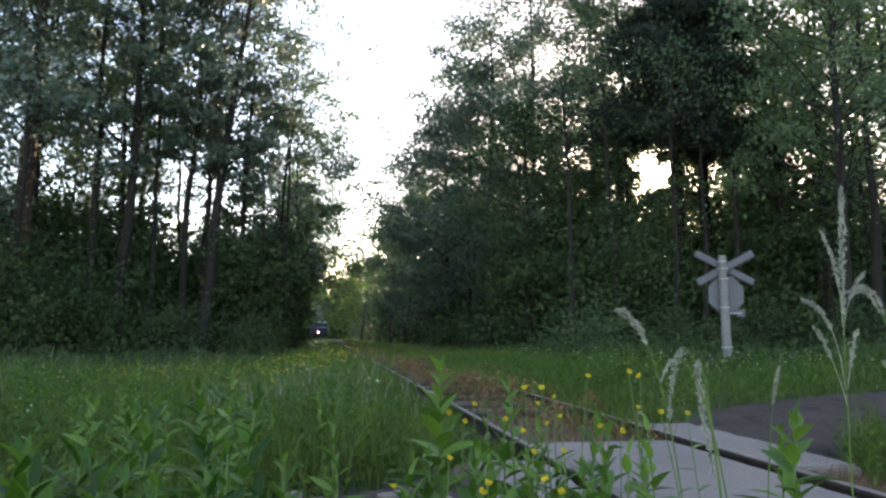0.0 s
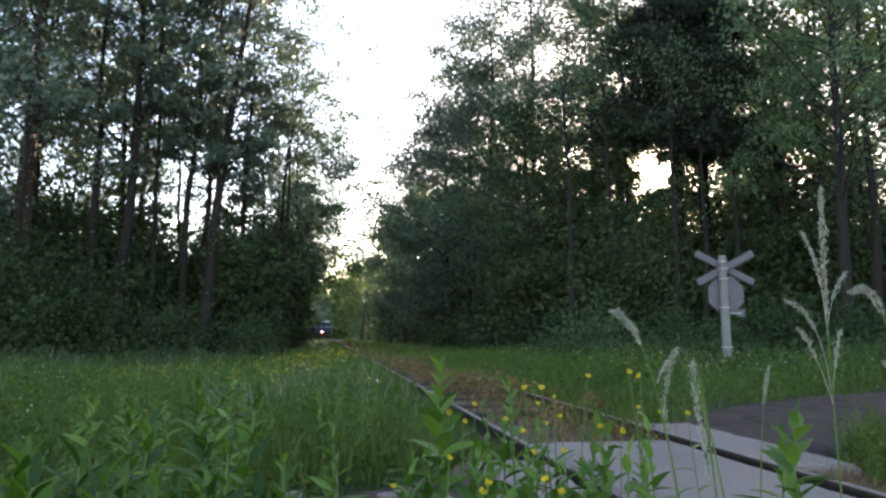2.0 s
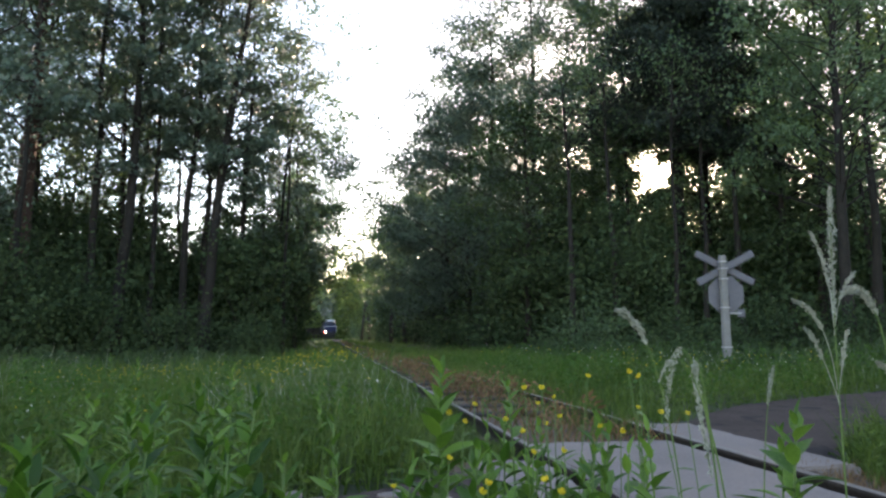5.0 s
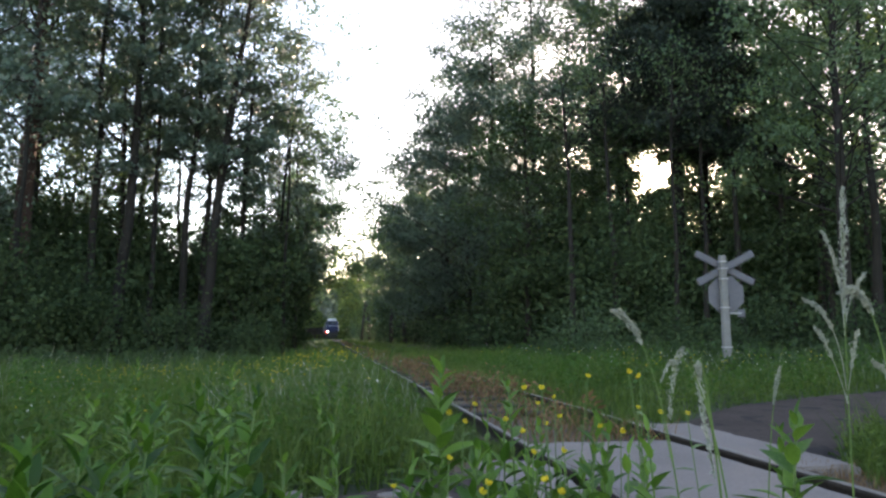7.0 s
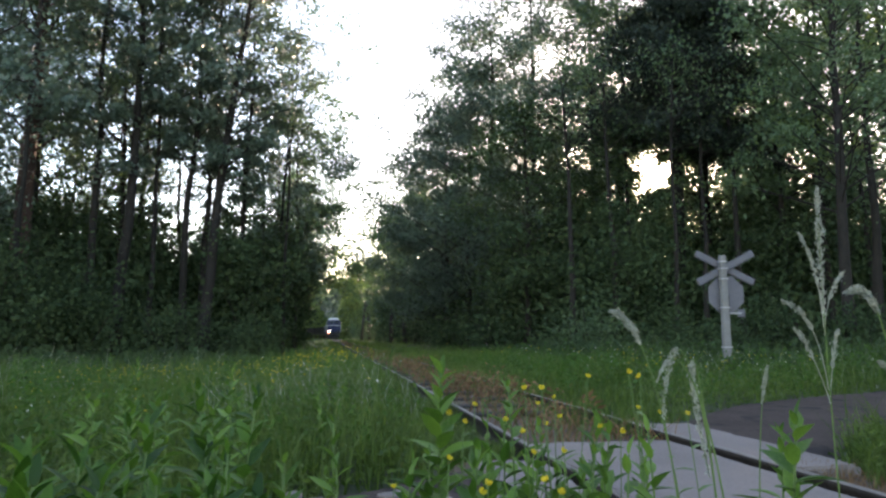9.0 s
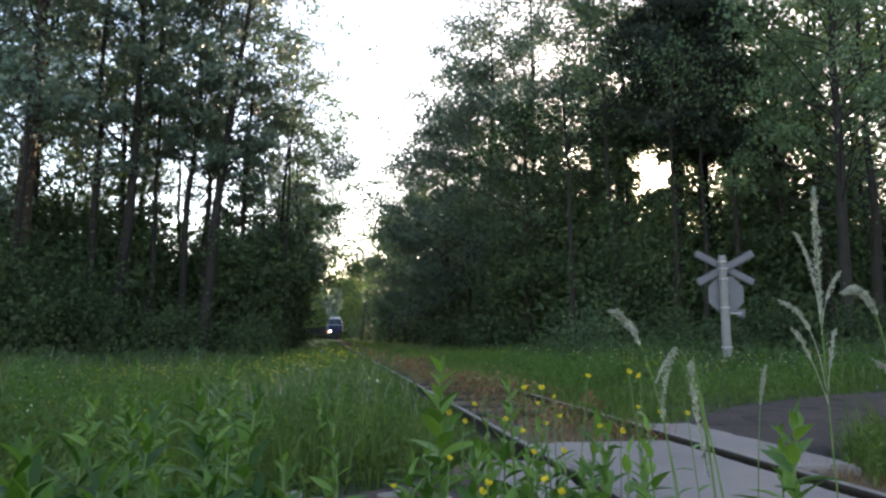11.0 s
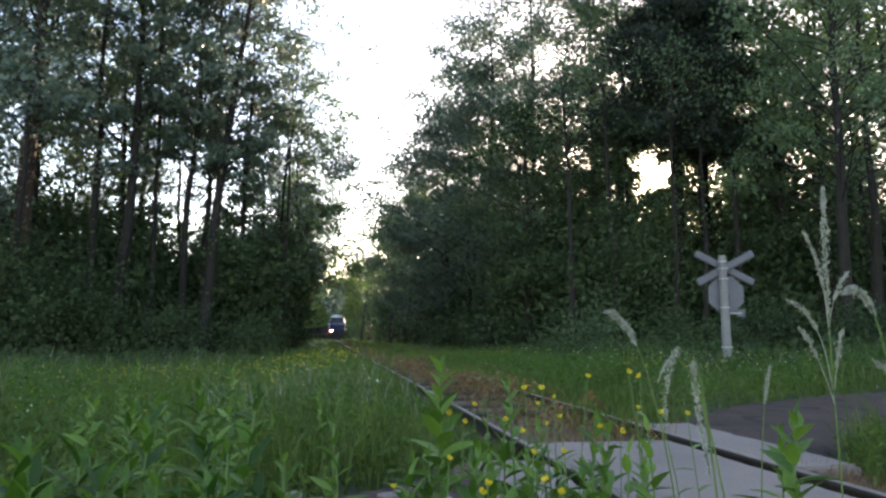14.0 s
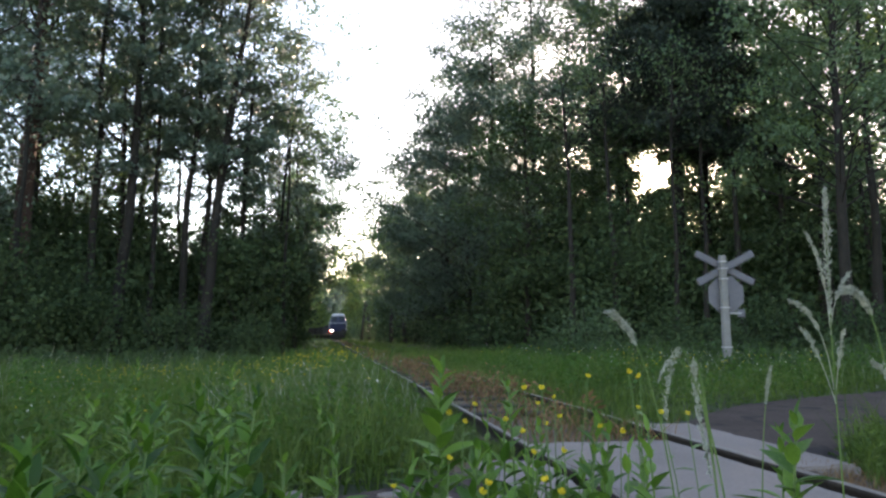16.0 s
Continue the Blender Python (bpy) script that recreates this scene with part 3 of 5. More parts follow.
tree(-15.6, 19.5, 18, 3.6, 3.2, 18, 20000, 0.164, LEAF_HAZY, BARK_PINE, 0.22, label=PINE)
full_tree(-12.9, 20.4, 17, 8.4, 2.8, 19, 38, 150, 0.16, LEAF_HAZY, BARK, 0.10, (0.05, 0), SLIM, HIGH, 0.44)
full_tree(-10.3, 23.8, 18, 9.0, 2.6, 20, 38, 150, 0.175, LEAF_HAZY, BARK, 0.10, (0.1, 0.1), SLIM, HIGH, 0.44)
tree(-16.5, 27.0, 18, 3.0, 3.2, 25, 9000, 0.172, LEAF, BARK, 0.18)
tree(-13.0, 29.0, 17, 8.5, 3.0, 26, 3500, 0.172, LEAF, BARK, 0.16)
tree(-11.8, 14.8, 15, 2.4, 3.4, 302, 10000, 0.14, LEAF_HAZY, BARK, 0.17, (-0.1, 0))
tree(-16.2, 23.0, 17, 4.0, 3.0, 30, 9000, 0.164, LEAF_HAZY, BARK, 0.15, (0.1, 0), SLIM)
tree(-14.9, 25.0, 17, 5.0, 2.8, 301, 5000, 0.164, LEAF, BARK, 0.12, (-0.1, 0), SLIM)
full_tree(-7.0, 29.0, 13.8, 4.0, 2.6, 28, 72, 110, 0.14, LEAF_HAZY, BARK, 0.10, (0.12, 0), AIRY, (0.6, 1.0, 1.0, 0.9, 0.7, 0.3), 0.5)
full_tree(-6.7, 31.0, 13.2, 2.8, 2.6, 29, 80, 85, 0.14, LEAF, BARK, 0.085, (0.15, 0), AIRY, (0.8, 1.1, 1.15, 1.0, 0.7, 0.25), 0.5, side=(1.2, 0))
full_tree(-7.25, 33.5, 11.8, 2.0, 2.4, 27, 76, 80, 0.145, LEAF, BARK, 0.07, (0.2, 0), AIRY, (0.9, 1.2, 1.1, 1.0, 0.7, 0.3), 0.5, side=(1.8, 0))
full_tree(-6.2, 26.5, 15.5, 8.6, 2.2, 313, 26, 60, 0.13, LEAF, BARK, 0.07, (0.3, 0), AIRY, (0.9, 1.2, 1.0, 0.8, 0.5, 0.3), 0.5, side=(1.6, 0))
for k, (x, y, h, b) in enumerate([(-15.6, 28.5, 14, 3.4), (-13.2, 27.6, 14.5, 4.6), (-11.2, 29.5, 15, 6.4), (-9.0, 30.0, 14.5, 3.2), (-14.2, 31.0, 15, 6.0), (-8.0, 33.0, 12.5, 3.2), (-10.0, 28.2, 13.5, 3.6)]):
    full_tree(x, y, h, b, 2.3, 314 + k, 34, 110, 0.178, LEAF_HAZY, BARK, 0.10, (0.15 * math.sin(k * 2.0), 0), "dark slender tree deeper in the wood", (0.8, 1.0, 1.0, 0.95, 0.8, 0.5), 0.42)
tree(-9.4, 44.5, 12.5, 4.5, 3.2, 21, 8000, 0.15, LEAF, BARK, 0.15, (0.2, 0))
tree(-12.4, 58.0, 13.5, 5.0, 4.0, 22, 8500, 0.19, LEAF, BARK, 0.15, (0.2, 0))
tree(-16.6, 74.0, 15, 4.5, 3.6, 23, 8000, 0.24, LEAF, BARK, 0.15)
tree(-22.5, 92.0, 15, 1.0, 3.8, 24, 7000, 0.28, LEAF_LIME, BARK, 0.15)
# wood right of the line
BROAD = "broad tall tree with a full leafy crown beside the track"
full_tree(3.95, 31.0, 18.0, 3.2, 5.0, 31, 140, 200, 0.162, LEAF_HAZY, BARK, 0.23, (-0.05, 0), BROAD, (0.75, 0.95, 1.08, 1.0, 0.78, 0.35), 0.72)
full_tree(2.2, 32.0, 16.9, 8.4, 2.5, 332, 54, 200, 0.165, LEAF_HAZY, BARK, 0.15, (0.02, 0), BROAD, (0.8, 1.1, 1.15, 1.05, 0.85, 0.5), 0.62)
full_tree(1.3, 33.5, 14.8, 3.0, 3.7, 331, 110, 190, 0.165, LEAF_HAZY, BARK, 0.16, (0.02, 0), BROAD, (0.8, 1.0, 1.05, 0.95, 0.7, 0.3), 0.7)
full_tree(0.1, 36.5, 13.2, 1.8, 3.9, 32, 110, 190, 0.165, LEAF_HAZY, BARK, 0.18, (0.1, 0), BROAD, (0.85, 1.0, 1.0, 0.85, 0.6, 0.25), 0.7)
full_tree(-0.4, 45.0, 12.6, 1.8, 4.0, 33, 90, 160, 0.20, LEAF, BARK, 0.18, (0, 0), BROAD, (0.9, 1.0, 1.0, 0.85, 0.6, 0.25), 0.8)
tree(-2.2, 57.5, 13.0, 3.0, 3.7, 34, 13000, 0.21, LEAF, BARK, 0.18, label=BROAD)
tree(-5.2, 70.0, 13.0, 1.0, 4.0, 35, 11000, 0.24, LEAF, BARK, 0.18, label=BROAD)
tree(-7.4, 88.0, 14.0, 1.0, 4.0, 36, 9000, 0.28, LEAF, BARK, 0.18, label=BROAD)
full_tree(6.9, 29.5, 17.4, 3.0, 3.4, 37, 120, 190, 0.16, LEAF_HAZY, BARK, 0.18, (0, 0), BROAD, (0.8, 1.0, 1.0, 0.95, 0.8, 0.45), 0.68)
full_tree(3.2, 26.0, 10.0, 2.0, 2.5, 38, 60, 190, 0.15, LEAF_SHADE, BARK, 0.15)
full_tree(7.45, 27.5, 15.5, 2.5, 2.7, 39, 70, 180, 0.155, LEAF, BARK, 0.16, shape=HIGH)
spruce(8.4, 24.0, 22, 7.3, 3.7, 40, 46000)
spruce(9.8, 25.2, 21, 8.0, 3.2, 440, 26000, "dark spruce behind its taller neighbour")
full_tree(10.05, 17.0, 14.5, 5.0, 2.8, 42, 88, 140, 0.12, LEAF, BARK, 0.155, (0.06, 0), "thick-trunked tree with sunlit yellow-green boughs over the lane", (0.9, 1.05, 1.0, 0.9, 0.8, 0.6), 0.46, 0.12, (0.0, 0), 0.4)
full_tree(12.4, 19.5, 15, 5.5, 2.6, 441, 30, 110, 0.125, LEAF_LIME, BARK, 0.15, (0.1, 0), "tree with sparse sunlit yellow-green leaves", HIGH)
for k, (x, y, g) in enumerate([(12.6, 22.6, 0.13), (5.7, 22.6, 0.12), (4.4, 23.4, 0.13), (8.4, 21.8, 0.10), (9.9, 22.6, 0.14), (13.6, 21.6, 0.11), (7.2, 21.2, 0.09), (15.0, 22.4, 0.15)]):
    tree(x, y, 10, 6.5, 1.6, 420 + k, 600, 0.12, LEAF, BARK, g, (0.2 * math.sin(k * 2.2), 0), "slender dark-trunked tree in the shade of the wood", limbs=22)
full_tree(12.9, 25.5, 11.5, 2.6, 2.7, 443, 60, 150, 0.17, LEAF, BARK, 0.12)
tree(14.2, 24.8, 16, 4.0, 3.0, 431, 6500, 0.155, LEAF, BARK, 0.14)
tree(12.0, 23.5, 14, 3.0, 3.0, 43, 9500, 0.155, LEAF, BARK, 0.14)
full_tree(14.3, 21.5, 16, 3.4, 2.9, 44, 42, 150, 0.155, LEAF, BARK, 0.17)
full_tree(12.6, 22.0, 15.5, 4.2, 2.4, 442, 38, 150, 0.155, LEAF, BARK, 0.12)
tree(10.3, 26.0, 14, 1.6, 2.8, 45, 10000, 0.155, LEAF, BARK, 0.14)
full_tree(6.9, 24.5, 9, 1.2, 2.4, 46, 60, 190, 0.15, LEAF_SHADE, BARK, 0.12)
tree(16.5, 24.0, 16, 3.0, 3.2, 47, 8000, 0.162, LEAF, BARK, 0.18)
full_tree(7.6, 33.0, 15, 2.0, 3.6, 48, 90, 170, 0.18, LEAF, BARK, 0.18)
full_tree(11.6, 30.0, 15, 2.0, 3.6, 49, 90, 170, 0.18, LEAF, BARK, 0.18)
tree(15.6, 28.0, 15, 2.0, 3.6, 50, 9000, 0.175, LEAF, BARK, 0.18)
tree(3.6, 46.0, 13, 1.0, 4.0, 51, 9000, 0.24, LEAF_SHADE, BARK, 0.18)
tree(0.6, 60.0, 13, 1.0, 4.2, 52, 8000, 0.28, LEAF_SHADE, BARK, 0.18)
tree(13.6, 32.0, 10, 1.0, 3.8, 53, 10000, 0.22, LEAF_SHADE, BARK, 0.18)
# light trees round the bend
for k, (x, y) in enumerate([(-28.6, 128), (-15, 140), (-15.6, 126), (-11.8, 120), (-26.2, 116), (-33, 122), (-10.4, 108), (-22.6, 152), (-19.5, 150)]):
    tree(x, y, 11 + k % 3, 0.8, 4.2, 60 + k, 7000, 0.36, LEAF_LIME, BARK, 0.16, label="light yellow-green tree in open sun beyond the bend", clump=0.7)

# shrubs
# Understory shade is carried by their darker leaf colour.
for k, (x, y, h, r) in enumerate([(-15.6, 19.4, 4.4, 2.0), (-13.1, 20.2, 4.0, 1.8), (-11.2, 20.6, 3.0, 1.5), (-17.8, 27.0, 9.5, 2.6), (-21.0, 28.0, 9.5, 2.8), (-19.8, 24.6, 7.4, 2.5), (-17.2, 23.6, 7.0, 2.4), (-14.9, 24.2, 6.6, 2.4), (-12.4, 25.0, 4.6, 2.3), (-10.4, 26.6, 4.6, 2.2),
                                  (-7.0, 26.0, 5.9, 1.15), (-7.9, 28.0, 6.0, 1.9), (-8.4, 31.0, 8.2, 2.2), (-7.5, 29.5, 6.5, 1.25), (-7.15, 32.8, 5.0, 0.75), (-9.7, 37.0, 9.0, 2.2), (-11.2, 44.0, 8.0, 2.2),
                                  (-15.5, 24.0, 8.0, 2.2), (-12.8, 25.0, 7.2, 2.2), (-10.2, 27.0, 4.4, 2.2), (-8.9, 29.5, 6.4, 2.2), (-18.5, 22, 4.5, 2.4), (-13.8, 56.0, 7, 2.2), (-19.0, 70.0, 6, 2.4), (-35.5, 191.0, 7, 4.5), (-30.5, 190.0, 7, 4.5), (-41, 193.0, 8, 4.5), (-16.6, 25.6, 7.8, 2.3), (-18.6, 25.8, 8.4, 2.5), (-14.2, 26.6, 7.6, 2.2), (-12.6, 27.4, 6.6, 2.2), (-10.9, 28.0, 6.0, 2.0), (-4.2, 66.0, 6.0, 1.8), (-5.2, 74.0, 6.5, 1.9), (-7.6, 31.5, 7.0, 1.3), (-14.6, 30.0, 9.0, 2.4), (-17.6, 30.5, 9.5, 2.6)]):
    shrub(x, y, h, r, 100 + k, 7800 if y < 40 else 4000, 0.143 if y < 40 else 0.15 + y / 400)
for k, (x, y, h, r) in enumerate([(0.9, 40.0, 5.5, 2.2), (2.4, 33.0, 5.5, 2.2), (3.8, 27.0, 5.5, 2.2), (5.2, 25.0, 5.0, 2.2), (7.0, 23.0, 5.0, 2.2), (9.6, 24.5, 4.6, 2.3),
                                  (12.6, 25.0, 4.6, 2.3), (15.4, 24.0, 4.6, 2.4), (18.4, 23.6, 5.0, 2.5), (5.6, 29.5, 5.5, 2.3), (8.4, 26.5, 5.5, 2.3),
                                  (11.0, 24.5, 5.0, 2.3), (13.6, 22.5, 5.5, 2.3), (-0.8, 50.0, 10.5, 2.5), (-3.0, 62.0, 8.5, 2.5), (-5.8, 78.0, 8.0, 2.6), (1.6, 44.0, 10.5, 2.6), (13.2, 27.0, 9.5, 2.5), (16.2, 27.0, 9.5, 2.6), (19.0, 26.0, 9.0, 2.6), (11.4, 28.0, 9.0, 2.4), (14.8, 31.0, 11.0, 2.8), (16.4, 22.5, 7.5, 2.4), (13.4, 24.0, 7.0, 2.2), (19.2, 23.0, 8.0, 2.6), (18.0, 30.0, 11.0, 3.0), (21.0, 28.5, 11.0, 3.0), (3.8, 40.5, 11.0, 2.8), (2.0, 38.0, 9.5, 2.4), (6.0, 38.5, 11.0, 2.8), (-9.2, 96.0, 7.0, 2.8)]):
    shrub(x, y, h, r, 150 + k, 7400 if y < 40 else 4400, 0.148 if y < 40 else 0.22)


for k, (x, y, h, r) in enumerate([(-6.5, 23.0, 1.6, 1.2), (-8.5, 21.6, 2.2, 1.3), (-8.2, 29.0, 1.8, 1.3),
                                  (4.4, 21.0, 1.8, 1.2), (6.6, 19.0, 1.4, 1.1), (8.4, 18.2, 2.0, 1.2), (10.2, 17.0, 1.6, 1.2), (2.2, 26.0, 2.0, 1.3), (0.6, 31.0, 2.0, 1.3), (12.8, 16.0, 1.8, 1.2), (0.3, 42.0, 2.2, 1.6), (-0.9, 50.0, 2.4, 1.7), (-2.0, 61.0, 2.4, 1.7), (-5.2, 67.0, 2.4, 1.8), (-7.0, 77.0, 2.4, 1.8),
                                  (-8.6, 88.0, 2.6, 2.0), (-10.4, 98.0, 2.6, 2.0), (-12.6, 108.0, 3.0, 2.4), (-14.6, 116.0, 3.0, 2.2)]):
    shrub(x, y, h, r, 190 + k, 3200, 0.11, LEAF if k % 7 == 3 else LEAF_SHADE, "low green bush at the edge of the wood")


def far_woods(name, n, x0, x1, y0, y1, top, seed, label, slope=0.0, size=0.5, per=60, mat=None):
    """A deep stand of leaves behind the edge trees; nobody could count its trees."""
    rng = np.random.default_rng(seed)
    k = n // per
    c = np.stack([rng.uniform(x0, x1, k), rng.uniform(y0, y1, k), rng.uniform(0, 1, k) ** 1.15 * top], 1)
    c[:, 0] += slope * (c[:, 1] - y0)
    c[:, 2] *= 0.7 + 0.3 * np.sin(c[:, 0] * 1.1 + c[:, 1] * 0.7)
    p = np.repeat(c, per, axis=0) + rng.normal(0, 1, (k * per, 3)) * (0.9, 0.9, 0.7)
    p[:, 2] = np.abs(p[:, 2]) + 0.1
    p = p[sun_gap(p)]
    p = p[(np.abs(lateral(p[:, 0], p[:, 1])) > 3.0) | (p[:, 2] > 5.0)]
    g = Geo()
    g.leaves(p, size, size * 0.6, rng)
    return tagged(new(name, g.mesh(name, mat or LEAF_SHADE)), label, "woods", kind="stuff")


# Inner gloom of the wood is carried by these leaves' dark colour.
far_woods("far_woods", 54000, 5, 46, 33, 75, 11.5, 70, "deep leafy wood in shade-darkened colour behind the edge trees", -0.17, 0.42, 30)
far_woods("far_woods_low", 30000, -40, -10.5, 30, 55, 6.8, 71, "low thicket in shade-darkened colour behind the trees", -0.17)
# Out of view; added to keep sky light off the right meadow and lane.
far_woods("woods_beside_lane", 9000, 14, 40, -8, 15, 14, 74, "unseen leafy wood added to shade the meadow and lane", 0, 0.7, 30)
far_woods("far_woods_close", 30000, -75, -8, 188, 206, 25, 73, "light green wood closing the view", 0, 1.2, 10, LEAF_LIME)
far_woods("far_woods_end", 36000, -80, 12, 134, 185, 13, 72, "light green wood beyond the bend", 0, 0.9, 12, LEAF_LIME)

# ---- meadow ----


def meadow(name, n, boxes, mat, label, height, width, seed, keep, bend=0.35):
    """Grass blades of two segments, thinned by keep(x, y)."""
    rng = np.random.default_rng(seed)
    xs_, ys_ = [], []
    for (x0, x1, y0, y1, share) in boxes:
        m = int(n * share)
        xs_.append(rng.uniform(x0, x1, m))
        ys_.append(y0 + (y1 - y0) * rng.uniform(0, 1, m) ** 1.4)
    x, y = np.concatenate(xs_), np.concatenate(ys_)
    ok = rng.uniform(0, 1, len(x)) < keep(x, y)
    x, y = x[ok], y[ok]
    m = len(x)
    patch = 0.55 + 0.85 * (0.5 + 0.5 * np.sin(x * 1.7 + np.sin(y * 1.1) * 2) * np.sin(y * 1.9 + x * 0.6))
    h = height * patch * rng.uniform(0.55, 1.25, m)
    a = rng.uniform(0, 2 * math.pi, m)
    out = h * rng.uniform(0.1, bend * 2, m)
    dx, dy = np.cos(a), np.sin(a)
    base = np.stack([x, y, ground_z(x, y) - 0.03], 1)
    w = width * rng.uniform(0.7, 1.3, m) * (1 + y / 14)
    b = rng.uniform(0, math.pi, m)
    side = np.stack([np.cos(b) * w, np.sin(b) * w, 0 * w], 1)
    way = np.stack([dx, dy, 0 * dx], 1)
    mid = base + way * (out * 0.3)[:, None] + np.array([0, 0, 1.0]) * (h * 0.6)[:, None]
    tip = base + way * out[:, None] + np.array([0, 0, 1.0]) * h[:, None]
    v = np.stack([base - side / 2, base + side / 2, mid + side * 0.4, mid - side * 0.4, tip], 1).reshape(-1, 3)
    i = np.arange(m)[:, None] * 5
    g = Geo()
    g.add(v, i + np.array([[0, 1, 2, 3]]))
    g.f.append(i + np.array([[3, 2, 4]]))
    return tagged(new(name, g.mesh(name, mat)), label, "grass", kind="stuff")


def green_keep(x, y):
    d = np.abs(lateral(x, y))
    return smooth(0.65, 1.1, d) * (1 - road_gap(x, y)) * np.where(np.hypot(x, y) < 0.9, 0, 1)


meadow("meadow_grass", 112000, [(-9, 1.6, 1.9, 9, 0.40), (-16, 2, 8, 24, 0.32), (1.5, 12, 3, 22, 0.20), (-14, -1, 22, 60, 0.05), (-34, -6, 55, 140, 0.05)], GRASS,
       "long green meadow grass beside the railway", 0.27, 0.0046, 7, green_keep, 0.36)
meadow("tall_meadow_grass", 12000, [(-9, 0.5, 3.4, 13, 0.75), (3, 11, 7, 16, 0.25)], GRASS, "tall thin grass standing out of the meadow", 0.46, 0.0036, 24, green_keep, 0.3)
meadow("flowering_meadow_grass", 700, [(-12, -4, 7.0, 15, 0.75), (4, 13, 11, 18, 0.3)], SEED, "pale flowering grass along the edge of the wood", 0.56, 0.003, 25, green_keep, 0.3)
meadow("pale_grass_drift", 900, [(-1.7, -0.1, 4.6, 7.0, 0.8), (2.5, 6, 8, 12, 0.2)], SEED, "pale flowering grass drifting through the meadow", 0.36, 0.0022, 26, green_keep, 0.3)
meadow("verge_grass", 20000, [(-3, 3, 0.75, 2.2, 0.7), (1.5, 3.6, 1.9, 4.6, 0.3)], GRASS, "short green grass on the verge of the lane", 0.16, 0.004, 17,
       lambda x, y: green_keep(x, y) * (1 - smooth(1.8, 2.9, np.abs(x))) * smooth(0.75, 1.2, y))
meadow("rail_side_grass", 70000, [(-6, 1.2, 3.3, 20, 0.8), (-14, -2, 18, 70, 0.2)], GRASS_DRY, "short dry grass in the gravel beside the rail", 0.045, 0.006, 21,
       lambda x, y: smooth(-1.2, -0.95, lateral(x, y)) * (1 - smooth(-0.52, -0.48, lateral(x, y))), 0.9)
meadow("rail_side_green", 110000, [(-6, 1.0, 3.4, 20, 0.8), (-14, -2, 18, 70, 0.2)], GRASS, "short green grass beside the rail", 0.12, 0.005, 22,
       lambda x, y: smooth(-1.25, -1.0, lateral(x, y)) * (1 - smooth(-0.56, -0.44, lateral(x, y))), 0.9)
meadow("crossing_grass", 22000, [(1.4, 3.6, 1.5, 4.6, 1.0)], GRASS, "lush green grass at the end of the crossing slab", 0.125, 0.005, 18,
       lambda x, y: smooth(0.72, 0.95, lateral(x, y)) * (1 - road_gap(x, y)) * (1 - smooth(0.8, 1.6, np.hypot((x - 2.2) * 0.9, y - 2.9))))
meadow("crossing_dry_grass", 5000, [(0.7, 2.2, 1.3, 3.1, 1.0)], GRASS_DRY, "withered grass at the end of the crossing slab", 0.07, 0.004, 19,
       lambda x, y: np.where(lateral(x, y) < 0.9, 1, 0) * np.where(x * TX + y * TY < np.where(lateral(x, y) > 0.47, 2.95, 2.26), 1, 0), 0.9)
meadow("dry_track_grass", 44000, [(-8, 2, 3.75, 22, 0.75), (-16, -2, 20, 75, 0.25)], GRASS_DRY,
       "dead brown grass growing in the track bed", 0.15, 0.006, 8, lambda x, y: smooth(-0.34, -0.1, lateral(x, y)) * (1 - 0.85 * smooth(0.25, 0.8, lateral(x, y)) - 0.15 * smooth(0.8, 1.3, lateral(x, y))) * np.where((lateral(x, y) > 0.45) & (x * TX + y * TY < 4.9), 0, 1), 0.9)
meadow("slab_end_grass", 26000, [(-1.6, 0.9, 2.7, 5.6, 1.0)], GRASS, "short green grass beside the rail at the crossing", 0.11, 0.005, 23,
       lambda x, y: smooth(-1.3, -1.1, lateral(x, y)) * (1 - smooth(-0.5, -0.43, lateral(x, y))) * np.where(x * TX + y * TY > 3.27, 1, 0), 0.9)
meadow("track_grass", 190000, [(-8, 2, 3.9, 22, 0.75), (-16, -2, 20, 75, 0.25)], GRASS,
       "sparse green grass along the rails", 0.19, 0.006, 9, lambda x, y: (0.12 * smooth(-0.34, 0.1, lateral(x, y)) + 0.88 * smooth(0.15, 0.65, lateral(x, y))) * (1 - smooth(1.0, 1.5, lateral(x, y))) * np.where(lateral(x, y) > 0.45, smooth(4.45, 4.9, x * TX + y * TY) * (1 - road_gap(x, y)), 1))



def herbs(name, n, boxes, mat, label, low, high, leaf, seed, keep, per=14):
    """Leafy herb stems: clusters of small leaves round thin upright axes."""
    rng = np.random.default_rng(seed)
    P = np.concatenate([np.stack([rng.uniform(a, b, int(n * s)), rng.uniform(c, d, int(n * s))], 1) for a, b, c, d, s in boxes])
    P = P[rng.uniform(0, 1, len(P)) < keep(P[:, 0], P[:, 1])]
    h = rng.uniform(low, high, len(P)) * (0.55 + 0.75 * (0.5 + 0.5 * np.sin(P[:, 0] * 1.9 + np.sin(P[:, 1] * 1.3) * 2)))
    q = np.repeat(np.arange(len(P)), per)
    u = rng.uniform(0.15, 1, len(q))
    c = np.stack([P[q, 0], P[q, 1], ground_z(P[q, 0], P[q, 1]) + u * h[q]], 1) + rng.normal(0, 1, (len(q), 3)) * (0.05, 0.05, 0.02)
    g = Geo()
    g.leaves(c, leaf * (1 + c[:, 1] / 40), leaf * 0.4, rng, np.array([0, 0, 0.35]))
    return tagged(new(name, g.mesh(name, mat)), label, "undergrowth", kind="stuff")


